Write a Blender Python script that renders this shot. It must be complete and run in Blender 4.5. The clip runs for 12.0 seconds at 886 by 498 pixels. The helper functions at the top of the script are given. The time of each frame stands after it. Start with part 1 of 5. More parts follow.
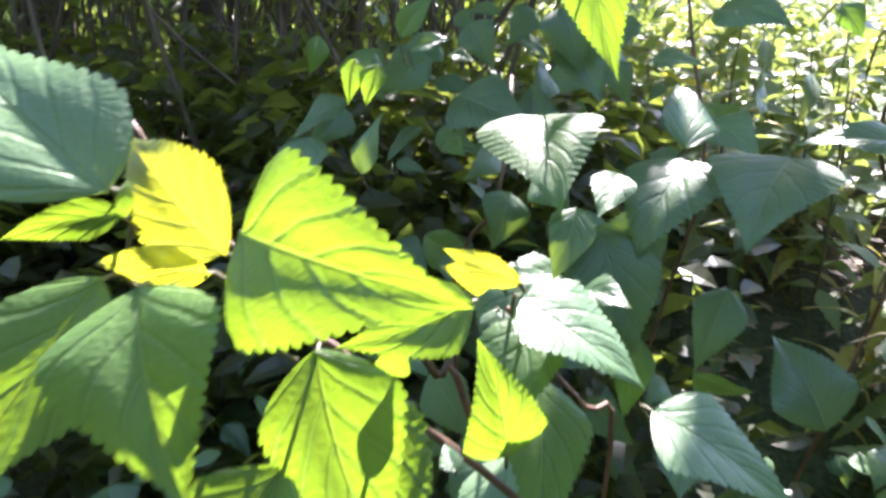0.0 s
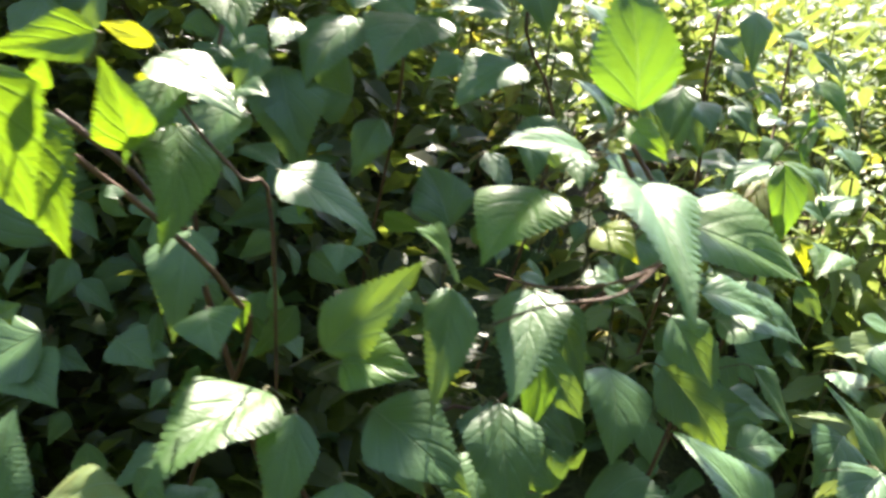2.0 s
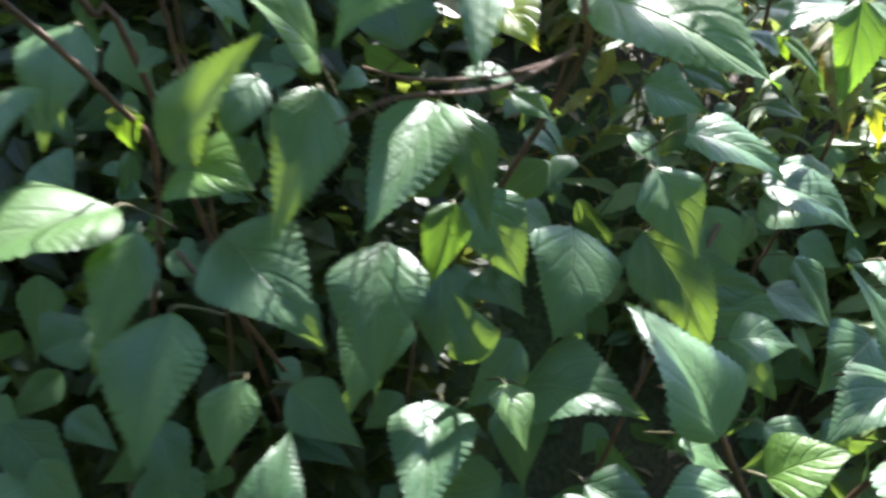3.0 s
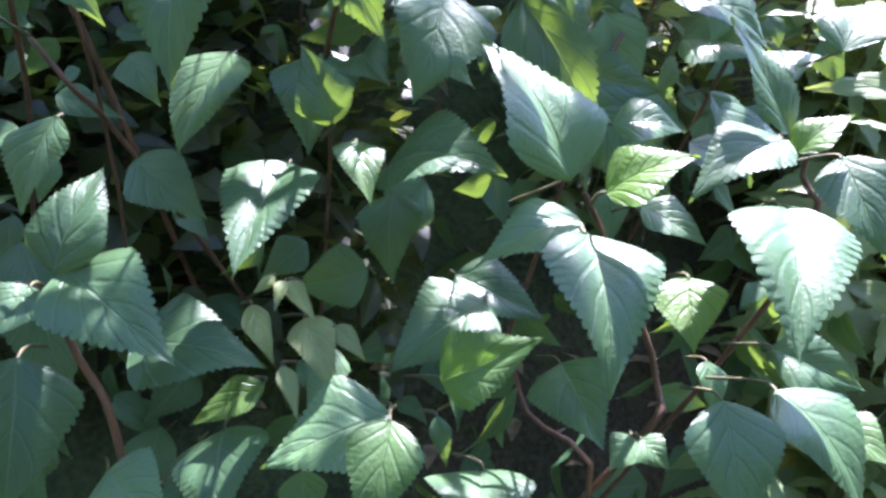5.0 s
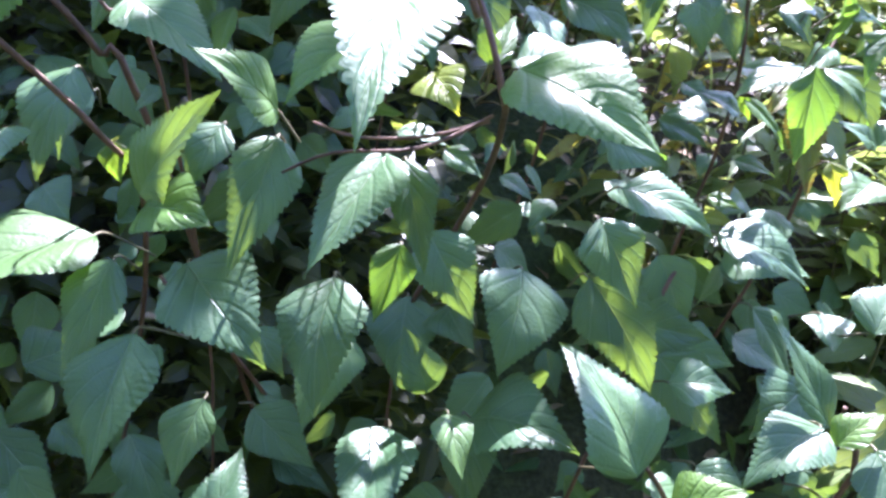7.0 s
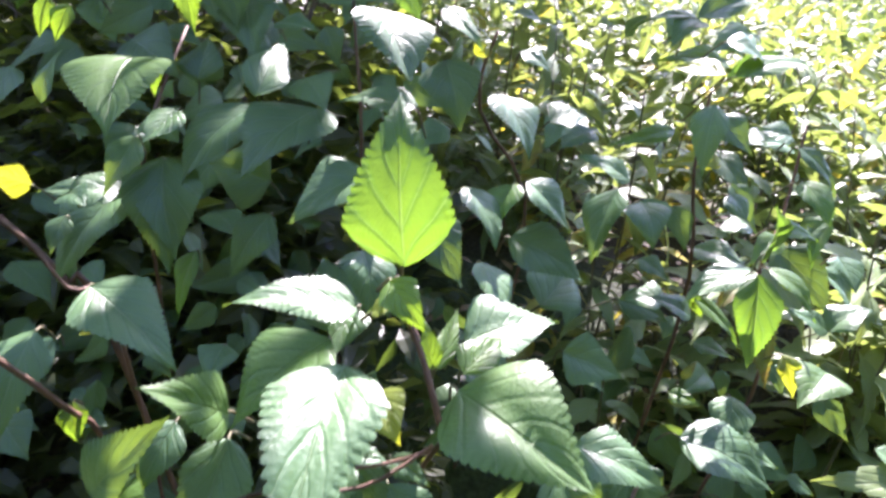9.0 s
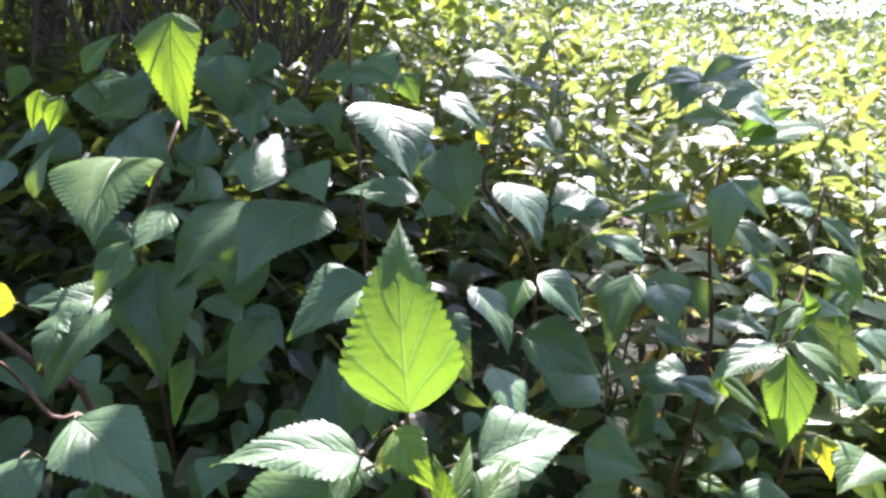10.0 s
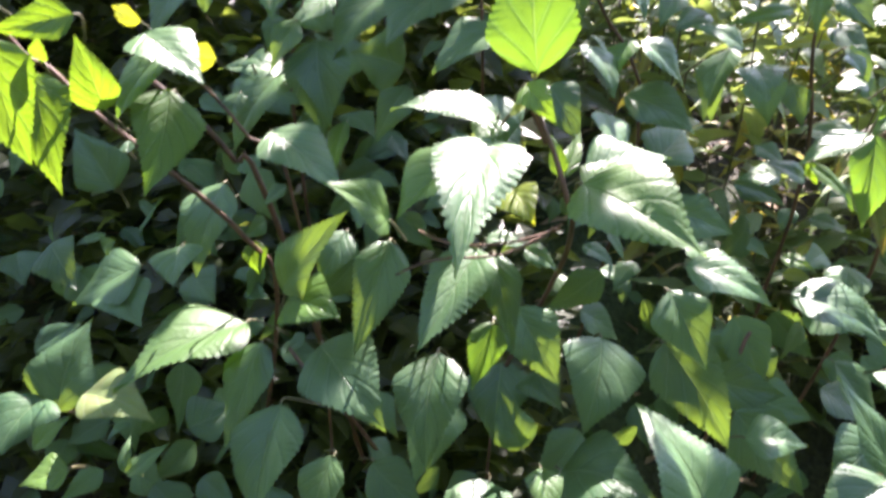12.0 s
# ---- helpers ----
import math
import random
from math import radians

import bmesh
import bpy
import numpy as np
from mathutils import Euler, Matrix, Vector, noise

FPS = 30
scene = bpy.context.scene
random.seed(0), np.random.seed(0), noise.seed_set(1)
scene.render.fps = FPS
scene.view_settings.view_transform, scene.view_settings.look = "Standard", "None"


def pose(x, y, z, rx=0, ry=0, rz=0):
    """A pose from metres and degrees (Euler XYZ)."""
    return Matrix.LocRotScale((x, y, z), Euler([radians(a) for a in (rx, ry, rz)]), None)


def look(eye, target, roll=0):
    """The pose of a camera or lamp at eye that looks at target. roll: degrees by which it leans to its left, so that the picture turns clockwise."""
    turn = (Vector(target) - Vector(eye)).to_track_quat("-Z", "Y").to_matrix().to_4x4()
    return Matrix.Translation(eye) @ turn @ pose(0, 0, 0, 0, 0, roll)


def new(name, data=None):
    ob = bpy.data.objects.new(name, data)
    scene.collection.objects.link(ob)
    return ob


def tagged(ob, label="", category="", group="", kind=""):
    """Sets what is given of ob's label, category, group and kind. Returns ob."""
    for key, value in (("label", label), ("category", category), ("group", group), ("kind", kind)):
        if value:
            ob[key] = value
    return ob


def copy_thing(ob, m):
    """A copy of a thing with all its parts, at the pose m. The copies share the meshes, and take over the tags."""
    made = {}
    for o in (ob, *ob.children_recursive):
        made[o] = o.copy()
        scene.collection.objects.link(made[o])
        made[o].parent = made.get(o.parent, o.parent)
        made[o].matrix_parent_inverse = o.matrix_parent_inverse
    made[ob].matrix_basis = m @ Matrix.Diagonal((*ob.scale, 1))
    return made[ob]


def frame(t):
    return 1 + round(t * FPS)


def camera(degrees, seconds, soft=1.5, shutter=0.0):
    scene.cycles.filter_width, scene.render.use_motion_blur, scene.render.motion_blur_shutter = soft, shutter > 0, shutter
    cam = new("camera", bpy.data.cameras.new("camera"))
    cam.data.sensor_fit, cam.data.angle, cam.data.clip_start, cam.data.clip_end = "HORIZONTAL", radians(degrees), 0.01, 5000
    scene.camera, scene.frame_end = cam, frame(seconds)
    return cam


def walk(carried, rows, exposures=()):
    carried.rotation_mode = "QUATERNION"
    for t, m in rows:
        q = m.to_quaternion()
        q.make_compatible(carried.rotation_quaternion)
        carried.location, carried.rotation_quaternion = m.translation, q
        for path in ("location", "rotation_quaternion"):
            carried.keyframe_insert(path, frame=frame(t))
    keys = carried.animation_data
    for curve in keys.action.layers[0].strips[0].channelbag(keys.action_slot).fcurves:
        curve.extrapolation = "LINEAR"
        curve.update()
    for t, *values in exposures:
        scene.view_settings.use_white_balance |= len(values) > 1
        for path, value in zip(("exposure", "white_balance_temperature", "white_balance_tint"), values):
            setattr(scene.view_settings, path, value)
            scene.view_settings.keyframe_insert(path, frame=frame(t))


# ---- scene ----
SOFT, SHUTTER = 2.9, 0.45
EXPOSURES = [(0.0, 3.35, 6050, 27), (0.5, 3.20, 6550, 25), (1.5, 3.00, 7000, 18), (2.0, 2.90, 6900, 10), (2.5, 3.01, 6700, 8), (3.0, 2.86, 5900, 16), (3.5, 3.11, 5500, 28), (5.5, 3.31, 5450, 34), (7.2, 3.46, 5350, 36), (8.8, 3.06, 6000, 32), (9.5, 3.11, 5750, 37), (10.5, 2.71, 6200, 32), (11.2, 2.81, 6350, 29), (12.0, 3.11, 6350, 25)]
cam = camera(63.82, 12.0, soft=SOFT, shutter=SHUTTER)
PATH = [
    (0, -0.0026, 0.0017, 1.2340, 78.44, -0.93, -1.65),
    (0.3, -0.0161, -0.0271, 1.2343, 76.63, -2.10, -2.76),
    (0.8, -0.0294, -0.0820, 1.2380, 76.47, -1.62, -9.74),
    (1.3, -0.0312, -0.1087, 1.2173, 77.28, -3.77, -14.84),
    (1.6, -0.0169, -0.1143, 1.2072, 75.41, -5.74, -16.82),
    (2, 0.0610, -0.1272, 1.1817, 75.10, -4.92, -16.24),
    (2.5, 0.1150, -0.1111, 1.1666, 70.77, -1.96, -10.60),
    (2.8, 0.1520, -0.1042, 1.1453, 68.65, -4.57, -6.43),
    (3, 0.1757, -0.0889, 1.1313, 66.17, -5.82, -7.25),
    (3.2, 0.1980, -0.0780, 1.1176, 66.67, -7.32, -6.95),
    (3.5, 0.2376, -0.0826, 1.0959, 62.58, -5.51, -8.05),
    (3.7, 0.2561, -0.0873, 1.0820, 63.84, -7.90, -10.17),
    (5.3, 0.2453, -0.1175, 1.0334, 63.11, -7.19, -7.81),
    (5.5, 0.2445, -0.1185, 1.0328, 62.48, -7.59, -8.62),
    (6, 0.2450, -0.1207, 1.0352, 65.78, -8.31, -8.77),
    (6.5, 0.2354, -0.1354, 1.0620, 72.92, -8.11, -5.82),
    (7, 0.2033, -0.1168, 1.1495, 68.48, -7.69, -5.19),
    (7.2, 0.2079, -0.1261, 1.1502, 71.22, -7.41, -3.44),
    (8.8, 0.2087, -0.1050, 1.2293, 75.67, -6.61, -6.67),
    (9, 0.2110, -0.1003, 1.2383, 76.32, -6.15, -7.08),
    (9.5, 0.2153, -0.0855, 1.2591, 77.98, -4.20, -7.45),
    (10, 0.2133, -0.0697, 1.2665, 79.65, -3.81, -6.90),
    (10.5, 0.1986, -0.0761, 1.2372, 77.21, -6.23, -5.46),
    (11, 0.2032, -0.1160, 1.2257, 74.52, -5.03, -2.18),
    (11.2, 0.2069, -0.1329, 1.2149, 74.73, -4.03, -1.05),
    (11.5, 0.2000, -0.1534, 1.2076, 74.51, -3.50, -0.13),
    (12, 0.1991, -0.1718, 1.1899, 71.77, -3.01, 1.18),
]
walk(cam, [(t, pose(*row)) for t, *row in PATH], EXPOSURES)

# ---- daylight ----
SUN_EL, SUN_AZ = 52.0, 18.0  # elevation; degrees to the right of straight ahead (+y)
SUN = Vector((math.sin(radians(SUN_AZ)) * math.cos(radians(SUN_EL)), math.cos(radians(SUN_AZ)) * math.cos(radians(SUN_EL)), math.sin(radians(SUN_EL))))
world = bpy.data.worlds.new("world")
scene.world = world
world.use_nodes = True
sky = world.node_tree.nodes.new("ShaderNodeTexSky")
sky.sky_type, sky.sun_disc = "NISHITA", False
sky.sun_elevation, sky.sun_rotation = radians(SUN_EL), radians(SUN_AZ)
world.node_tree.links.new(sky.outputs[0], world.node_tree.nodes["Background"].inputs[0])
world.node_tree.nodes["Background"].inputs[1].default_value = 0.118
lamp = bpy.data.lights.new("sun", "SUN")
lamp.energy, lamp.angle, lamp.color = 4.3, radians(0.53), (1.0, 0.95, 0.86)
sun = new("sun", lamp)
sun.matrix_world = look(SUN * 30, (0, 0, 0))


# ---- materials ----
class Nodes:
    """Short hand for a material's node tree."""

    def __init__(self, name):
        self.mat = bpy.data.materials.new(name)
        self.mat.use_nodes = True
        self.tree = self.mat.node_tree
        self.tree.nodes.clear()
        self.out = self.tree.nodes.new("ShaderNodeOutputMaterial")

    def add(self, kind, **inputs):
        node = self.tree.nodes.new(kind)
        for key, value in inputs.items():
            self.put(node, key.replace("_", " "), value)
        return node

    def put(self, node, key, value):
        socket = node.inputs[int(key[1:])] if key[0] == "i" and key[1:].isdigit() else node.inputs[key]
        if isinstance(value, bpy.types.NodeSocket):
            self.tree.links.new(value, socket)
        else:
            socket.default_value = value

    def math(self, op, a, b=0.0, c=0.0, clamp=False):
        node = self.tree.nodes.new("ShaderNodeMath")
        node.operation, node.use_clamp = op, clamp
        for n, v in enumerate((a, b, c)):
            self.put(node, "i%d" % n, v)
        return node.outputs[0]

    def mix(self, fac, a, b, blend="MIX"):
        node = self.tree.nodes.new("ShaderNodeMix")
        node.data_type, node.blend_type = "RGBA", blend
        self.put(node, "i0", fac)
        self.put(node, "i6", a)
        self.put(node, "i7", b)
        return node.outputs[2]

    def ramp(self, fac, low, high):
        node = self.tree.nodes.new("ShaderNodeMapRange")
        node.interpolation_type = "SMOOTHSTEP"
        self.put(node, "i0", fac)
        self.put(node, "i1", low)
        self.put(node, "i2", high)
        return node.outputs[0]

    def done(self, shader):
        self.tree.links.new(shader, self.out.inputs[0])
        return self.mat


def rgb(r, g, b):
    return (r, g, b, 1.0)


def leaf_material(name, dark, light, glow, through_share, gloss=0.4, relief=0.45, veins=True, browning=0.0):
    """A thin leaf: glossy skin, net of veins, light coming through it. UV: x across (0.5 on the midrib), y from base to tip."""
    n = Nodes(name)
    uv = n.add("ShaderNodeUVMap").outputs[0]
    place = n.add("ShaderNodeNewGeometry").outputs["Position"]
    rand = n.add("ShaderNodeObjectInfo").outputs["Random"]
    isle = n.add("ShaderNodeNewGeometry").outputs["Random Per Island"]
    sep = n.add("ShaderNodeSeparateXYZ", Vector=uv)
    across = n.math("ABSOLUTE", n.math("MULTIPLY_ADD", sep.outputs[0], 2.0, -1.0))
    along = sep.outputs[1]
    wob = n.add("ShaderNodeTexNoise", Vector=place, Scale=60.0, Detail=2.0)
    blotch = n.add("ShaderNodeTexNoise", Vector=place, Scale=38.0, Detail=4.0)
    fine = n.add("ShaderNodeTexNoise", Vector=place, Scale=420.0, Detail=3.0)
    slope = n.math("MULTIPLY", across, n.math("MULTIPLY_ADD", across, -0.10, 0.46))
    q = n.math("SUBTRACT", along, slope)
    q = n.math("ADD", q, n.math("MULTIPLY_ADD", wob.outputs[0], 0.07, -0.035))
    saw = n.math("PINGPONG", n.math("MULTIPLY", q, n.math("MULTIPLY_ADD", rand, 1.0, 4.6)), 0.5)
    side = n.math("SUBTRACT", 1.0, n.ramp(saw, 0.006, 0.055))
    mid = n.math("SUBTRACT", 1.0, n.ramp(across, 0.010, 0.042))
    saw2 = n.math("PINGPONG", n.math("ADD", n.math("MULTIPLY", along, 26.0), n.math("MULTIPLY", across, 11.0)), 0.5)
    net = n.math("MULTIPLY", n.math("SUBTRACT", 1.0, n.ramp(saw2, 0.02, 0.2)), 0.30)
    vein = n.math("MAXIMUM", n.math("MAXIMUM", side, mid), net)
    cells = n.add("ShaderNodeTexVoronoi", Vector=place, Scale=330.0)
    cells.feature = "DISTANCE_TO_EDGE"
    grain = n.ramp(cells.outputs["Distance"], 0.0, 0.30)
    puff = n.math("ADD", n.math("MULTIPLY", grain, 0.10), n.math("ADD", n.math("MULTIPLY", n.ramp(saw, 0.0, 0.20), 0.36), n.math("MULTIPLY", fine.outputs[0], 0.22)))
    tone = n.math("ADD", n.math("MULTIPLY", rand, 0.75), n.math("MULTIPLY_ADD", blotch.outputs[0], 0.8, -0.22))
    tone = n.math("ADD", tone, n.math("MULTIPLY", isle, 0.2), clamp=True)
    base = n.mix(tone, rgb(*dark), rgb(*light))
    if veins:
        pale = rgb(*[min(1.0, 0.55 * l + 0.06 + 0.15 * g) for l, g in zip(light, glow)])
        base = n.mix(n.math("MULTIPLY", vein, 0.34), base, pale)
    lit = n.mix(n.math("MULTIPLY", blotch.outputs[0], 0.5), rgb(*glow), rgb(glow[0] * 0.62, glow[1] * 0.86, glow[2]))
    if veins:
        # Shading beside the raised veins, put into the colour as darker bands.
        lit = n.mix(n.math("MULTIPLY", n.math("SUBTRACT", 1.0, n.ramp(saw, 0.05, 0.26)), 0.5), lit, rgb(glow[0] * 0.45, glow[1] * 0.62, glow[2]))
        lit = n.mix(n.math("MULTIPLY", vein, 0.55), lit, rgb(min(1.0, glow[0] * 1.35), min(1.0, glow[1] * 1.2), glow[2] * 5.0))
    if browning:
        spots = n.add("ShaderNodeTexNoise", Vector=place, Scale=90.0, Detail=5.0)
        brown = n.math("MULTIPLY", n.ramp(n.math("ADD", spots.outputs[0], n.math("MULTIPLY", across, 0.18)), 0.56, 0.72), browning)
        base = n.mix(brown, base, rgb(0.16, 0.075, 0.025))
        lit = n.mix(brown, lit, rgb(0.25, 0.09, 0.02))
    height = n.math("ADD", n.math("MULTIPLY", puff, 1.0), n.math("MULTIPLY", mid, -0.8))
    bump = n.add("ShaderNodeBump", Strength=relief, Distance=0.0011, Height=height)
    skin = n.add("ShaderNodeBsdfPrincipled", Base_Color=base, Normal=bump.outputs[0])
    n.put(skin, "Roughness", n.math("MULTIPLY_ADD", fine.outputs[0], 0.22, gloss - 0.08))
    n.put(skin, "Specular IOR Level", 0.45)
    back = n.add("ShaderNodeBsdfTranslucent", Color=lit, Normal=bump.outputs[0])
    both = n.add("ShaderNodeMixShader", i0=through_share, i1=skin.outputs[0], i2=back.outputs[0])
    return n.done(both.outputs[0])


def bark_material(name, dark, light, scale=90.0, rough=0.65):
    n = Nodes(name)
    place = n.add("ShaderNodeTexCoord").outputs["Object"]
    squeeze = n.add("ShaderNodeMapping", Vector=place)
    squeeze.inputs["Scale"].default_value = (1.0, 1.0, 0.35)
    a = n.add("ShaderNodeTexNoise", Vector=squeeze.outputs[0], Scale=scale, Detail=5.0)
    b = n.add("ShaderNodeTexNoise", Vector=place, Scale=scale * 0.15, Detail=2.0)
    tone = n.ramp(n.math("ADD", n.math("MULTIPLY", a.outputs[0], 0.6), n.math("MULTIPLY", b.outputs[0], 0.5)), 0.3, 0.8)
    bump = n.add("ShaderNodeBump", Strength=0.5, Distance=0.002, Height=a.outputs[0])
    skin = n.add("ShaderNodeBsdfPrincipled", Base_Color=n.mix(tone, rgb(*dark), rgb(*light)), Roughness=rough, Normal=bump.outputs[0])
    return n.done(skin.outputs[0])


def soil_material():
    n = Nodes("soil")
    place = n.add("ShaderNodeTexCoord").outputs["Object"]
    big = n.add("ShaderNodeTexNoise", Vector=place, Scale=5.0, Detail=6.0)
    grit = n.add("ShaderNodeTexNoise", Vector=place, Scale=130.0, Detail=5.0)
    tone = n.ramp(n.math("ADD", n.math("MULTIPLY", big.outputs[0], 0.5), n.math("MULTIPLY", grit.outputs[0], 0.5)), 0.35, 0.68)
    patch = n.add("ShaderNodeTexNoise", Vector=place, Scale=1.7, Detail=6.0)
    bump = n.add("ShaderNodeBump", Strength=0.8, Distance=0.01, Height=grit.outputs[0])
    skin = n.add("ShaderNodeBsdfPrincipled", Base_Color=n.mix(n.ramp(patch.outputs[0], 0.36, 0.60), n.mix(tone, rgb(0.016, 0.012, 0.008), rgb(0.075, 0.055, 0.035)), n.mix(tone, rgb(0.014, 0.024, 0.008), rgb(0.05, 0.075, 0.025))), Roughness=0.9, Normal=bump.outputs[0])
    return n.done(skin.outputs[0])


GREEN = leaf_material("leaf_green", (0.018, 0.056, 0.024), (0.088, 0.165, 0.068), (0.26, 0.38, 0.03), 0.22, gloss=0.40, relief=0.55)
# Next two: paler, yellower than leaf_green, with backlight partly put into the colour.
YOUNG_BACKLIT = leaf_material("leaf_young", (0.065, 0.14, 0.03), (0.12, 0.21, 0.045), (0.27, 0.42, 0.012), 0.42, relief=0.8)
LEMON_BACKLIT = leaf_material("leaf_lemon", (0.12, 0.17, 0.03), (0.20, 0.25, 0.05), (0.52, 0.52, 0.015), 0.50, relief=0.6)
THIN = leaf_material("leaf_thin", (0.055, 0.12, 0.035), (0.10, 0.18, 0.055), (0.20, 0.35, 0.018), 0.40, gloss=0.42, relief=0.55)
OLD = leaf_material("leaf_old", (0.10, 0.13, 0.03), (0.17, 0.20, 0.045), (0.50, 0.48, 0.04), 0.35, gloss=0.5, browning=0.5)
WITHERED = leaf_material("leaf_withered", (0.12, 0.17, 0.055), (0.25, 0.31, 0.115), (0.45, 0.45, 0.15), 0.25, gloss=0.6, browning=0.15)
WEED = leaf_material("leaf_weed", (0.045, 0.085, 0.022), (0.16, 0.22, 0.075), (0.36, 0.42, 0.06), 0.28, gloss=0.46, relief=0.5)
WEED_YELLOW = leaf_material("leaf_weed_yellow", (0.20, 0.20, 0.03), (0.36, 0.33, 0.07), (0.6, 0.52, 0.04), 0.35, gloss=0.45, browning=0.4)
GRASS = leaf_material("grass", (0.03, 0.06, 0.015), (0.08, 0.12, 0.035), (0.22, 0.30, 0.04), 0.25, gloss=0.5, relief=0.2, veins=False)
# Darker than leaf_hedge: the shade inside the undergrowth is put into this colour.
SHADE_TINTED = leaf_material("leaf_under", (0.016, 0.022, 0.010), (0.045, 0.058, 0.026), (0.34, 0.40, 0.05), 0.35, relief=0.3, veins=False)
HEDGE = leaf_material("leaf_hedge", (0.028, 0.055, 0.02), (0.08, 0.125, 0.048), (0.35, 0.42, 0.05), 0.35, relief=0.3, veins=False)
STEM = bark_material("stem_red", (0.055, 0.026, 0.016), (0.17, 0.085, 0.05), 140.0)
STALK = bark_material("stalk_green", (0.05, 0.06, 0.025), (0.12, 0.10, 0.045))
BARK = bark_material("bark", (0.045, 0.032, 0.022), (0.13, 0.10, 0.07), 30.0, 0.85)
LITTER = bark_material("litter", (0.10, 0.06, 0.03), (0.34, 0.25, 0.15), 60.0, 0.8)
SOIL = soil_material()
KINDS = {"g": GREEN, "y": YOUNG_BACKLIT, "t": THIN, "l": LEMON_BACKLIT, "o": OLD, "p": WITHERED}


# ---- shapes ----
def half_width(s, peak, base):
    """Half the width of a leaf, from 0 at the base over 1 at its broadest place to 0 at the tip."""
    if s < peak:
        return math.sin(math.pi / 2 * s / peak) ** base
    r = (s - peak) / (1 - peak)
    return (1 - r) ** 1.16 * (1 + 0.62 * r * (1 - r))


def leaf_mesh(name, length, width, material, rng, teeth=16, arch=None, fold=None, cols=4, puff=1.0, tip_curl=0.0):
    """A toothed leaf blade from the origin to (0, length, 0), upper side to +z."""
    arch = rng.uniform(0.03, 0.11) if arch is None else arch
    fold = rng.uniform(0.25, 0.62) if fold is None else fold
    twist, sway, phase = rng.uniform(-0.10, 0.10), rng.uniform(-0.035, 0.035), rng.uniform(0, 6.28)
    skew = rng.uniform(0.93, 1.07)
    peak, blunt = rng.uniform(0.24, 0.33), rng.uniform(0.56, 0.80)
    stations = [0.0, 0.03, 0.07, 0.115, 0.16]
    for k in range(teeth):
        for f in (0.0, 0.36, 0.80):
            stations.append(0.20 + 0.79 * (k + f) / teeth)
    stations.append(1.0)
    verts, faces, uvs = [], [], []
    for i, s in enumerate(stations):
        w = half_width(s, peak, blunt) * width / 2
        tooth = 0.0
        if s >= 0.2 and s < 0.995:
            tooth = (-0.25, 0.75, 1.0)[(i - 5) % 3] * 0.0175 * length * min(1.0, 3.5 * (1 - s)) * rng.uniform(0.7, 1.25)
        mid_x = sway * length * math.sin(math.pi * s)
        rise = 4 * arch * length * s * (1 - s) - tip_curl * length * s ** 3
        for j in range(-cols, cols + 1):
            u = j / cols
            reach = w * (skew if j > 0 else 2 - skew)
            x = u * reach + (tooth * (1 if j > 0 else -1) if abs(j) == cols else 0.0)
            forward = 0.45 * tooth if abs(j) == cols else 0.0
            q = s - 0.46 * abs(u) + 0.10 * u * u
            quilt = abs(math.sin(math.pi * 5 * q)) * (1 - abs(u) ** 3) * min(1, 6 * abs(u))
            z = rise + fold * abs(x) * (1 - 0.72 * abs(u)) + twist * x * s * 2
            z += puff * 0.0034 * length * (quilt - 0.5) * min(1.0, 4 * (1 - s))
            z += 0.02 * length * u * u * math.sin(9 * s + phase + (2 if j > 0 else 0))
            verts.append((mid_x + x, s * length + forward, z))
            uvs.append((0.5 + 0.5 * u, s))
    n = 2 * cols + 1
    for i in range(len(stations) - 1):
        for j in range(n - 1):
            a = i * n + j
            faces.append((a, a + 1, a + n + 1, a + n))
    me = bpy.data.meshes.new(name)
    me.from_pydata(verts, [], faces)
    layer = me.uv_layers.new(name="UVMap")
    for loop in me.loops:
        layer.data[loop.index].uv = uvs[loop.vertex_index]
    me.polygons.foreach_set("use_smooth", [True] * len(me.polygons))
    me.materials.append(material)
    return me


def tube_mesh(name, points, r0, r1, material, sides=8, knots=()):
    """A tapered round stem along points, a little swollen at the knots (indices)."""
    pts = [Vector(p) for p in points]
    fine = []
    for k in range(len(pts) - 1):
        p0, p1, p2, p3 = pts[max(k - 1, 0)], pts[k], pts[k + 1], pts[min(k + 2, len(pts) - 1)]
        for m in range(4):
            t = m / 4
            fine.append(0.5 * (2 * p1 + (p2 - p0) * t + (2 * p0 - 5 * p1 + 4 * p2 - p3) * t * t + (3 * p1 - p0 - 3 * p2 + p3) * t ** 3))
    fine.append(pts[-1])
    verts, faces = [], []
    side = Vector((0.31, 0.17, 0.93)).normalized()
    for k, p in enumerate(fine):
        ahead = (fine[min(k + 1, len(fine) - 1)] - fine[max(k - 1, 0)]).normalized()
        side = (side - ahead * side.dot(ahead)).normalized()
        other = ahead.cross(side)
        r = r0 + (r1 - r0) * k / (len(fine) - 1)
        if k % 4 == 0 and k // 4 in knots:
            r *= 1.35
        for m in range(sides):
            a = 2 * math.pi * m / sides
            verts.append(p + (side * math.cos(a) + other * math.sin(a)) * r)
    for k in range(len(fine) - 1):
        for m in range(sides):
            a, b = k * sides + m, k * sides + (m + 1) % sides
            faces.append((a, b, b + sides, a + sides))
    faces.append(tuple(range(sides))[::-1])
    faces.append(tuple(len(verts) - sides + m for m in range(sides)))
    me = bpy.data.meshes.new(name)
    me.from_pydata(verts, [], faces)
    me.polygons.foreach_set("use_smooth", [True] * len(me.polygons))
    me.materials.append(material)
    return me


def under(ob, parent):
    ob.parent = parent
    return ob


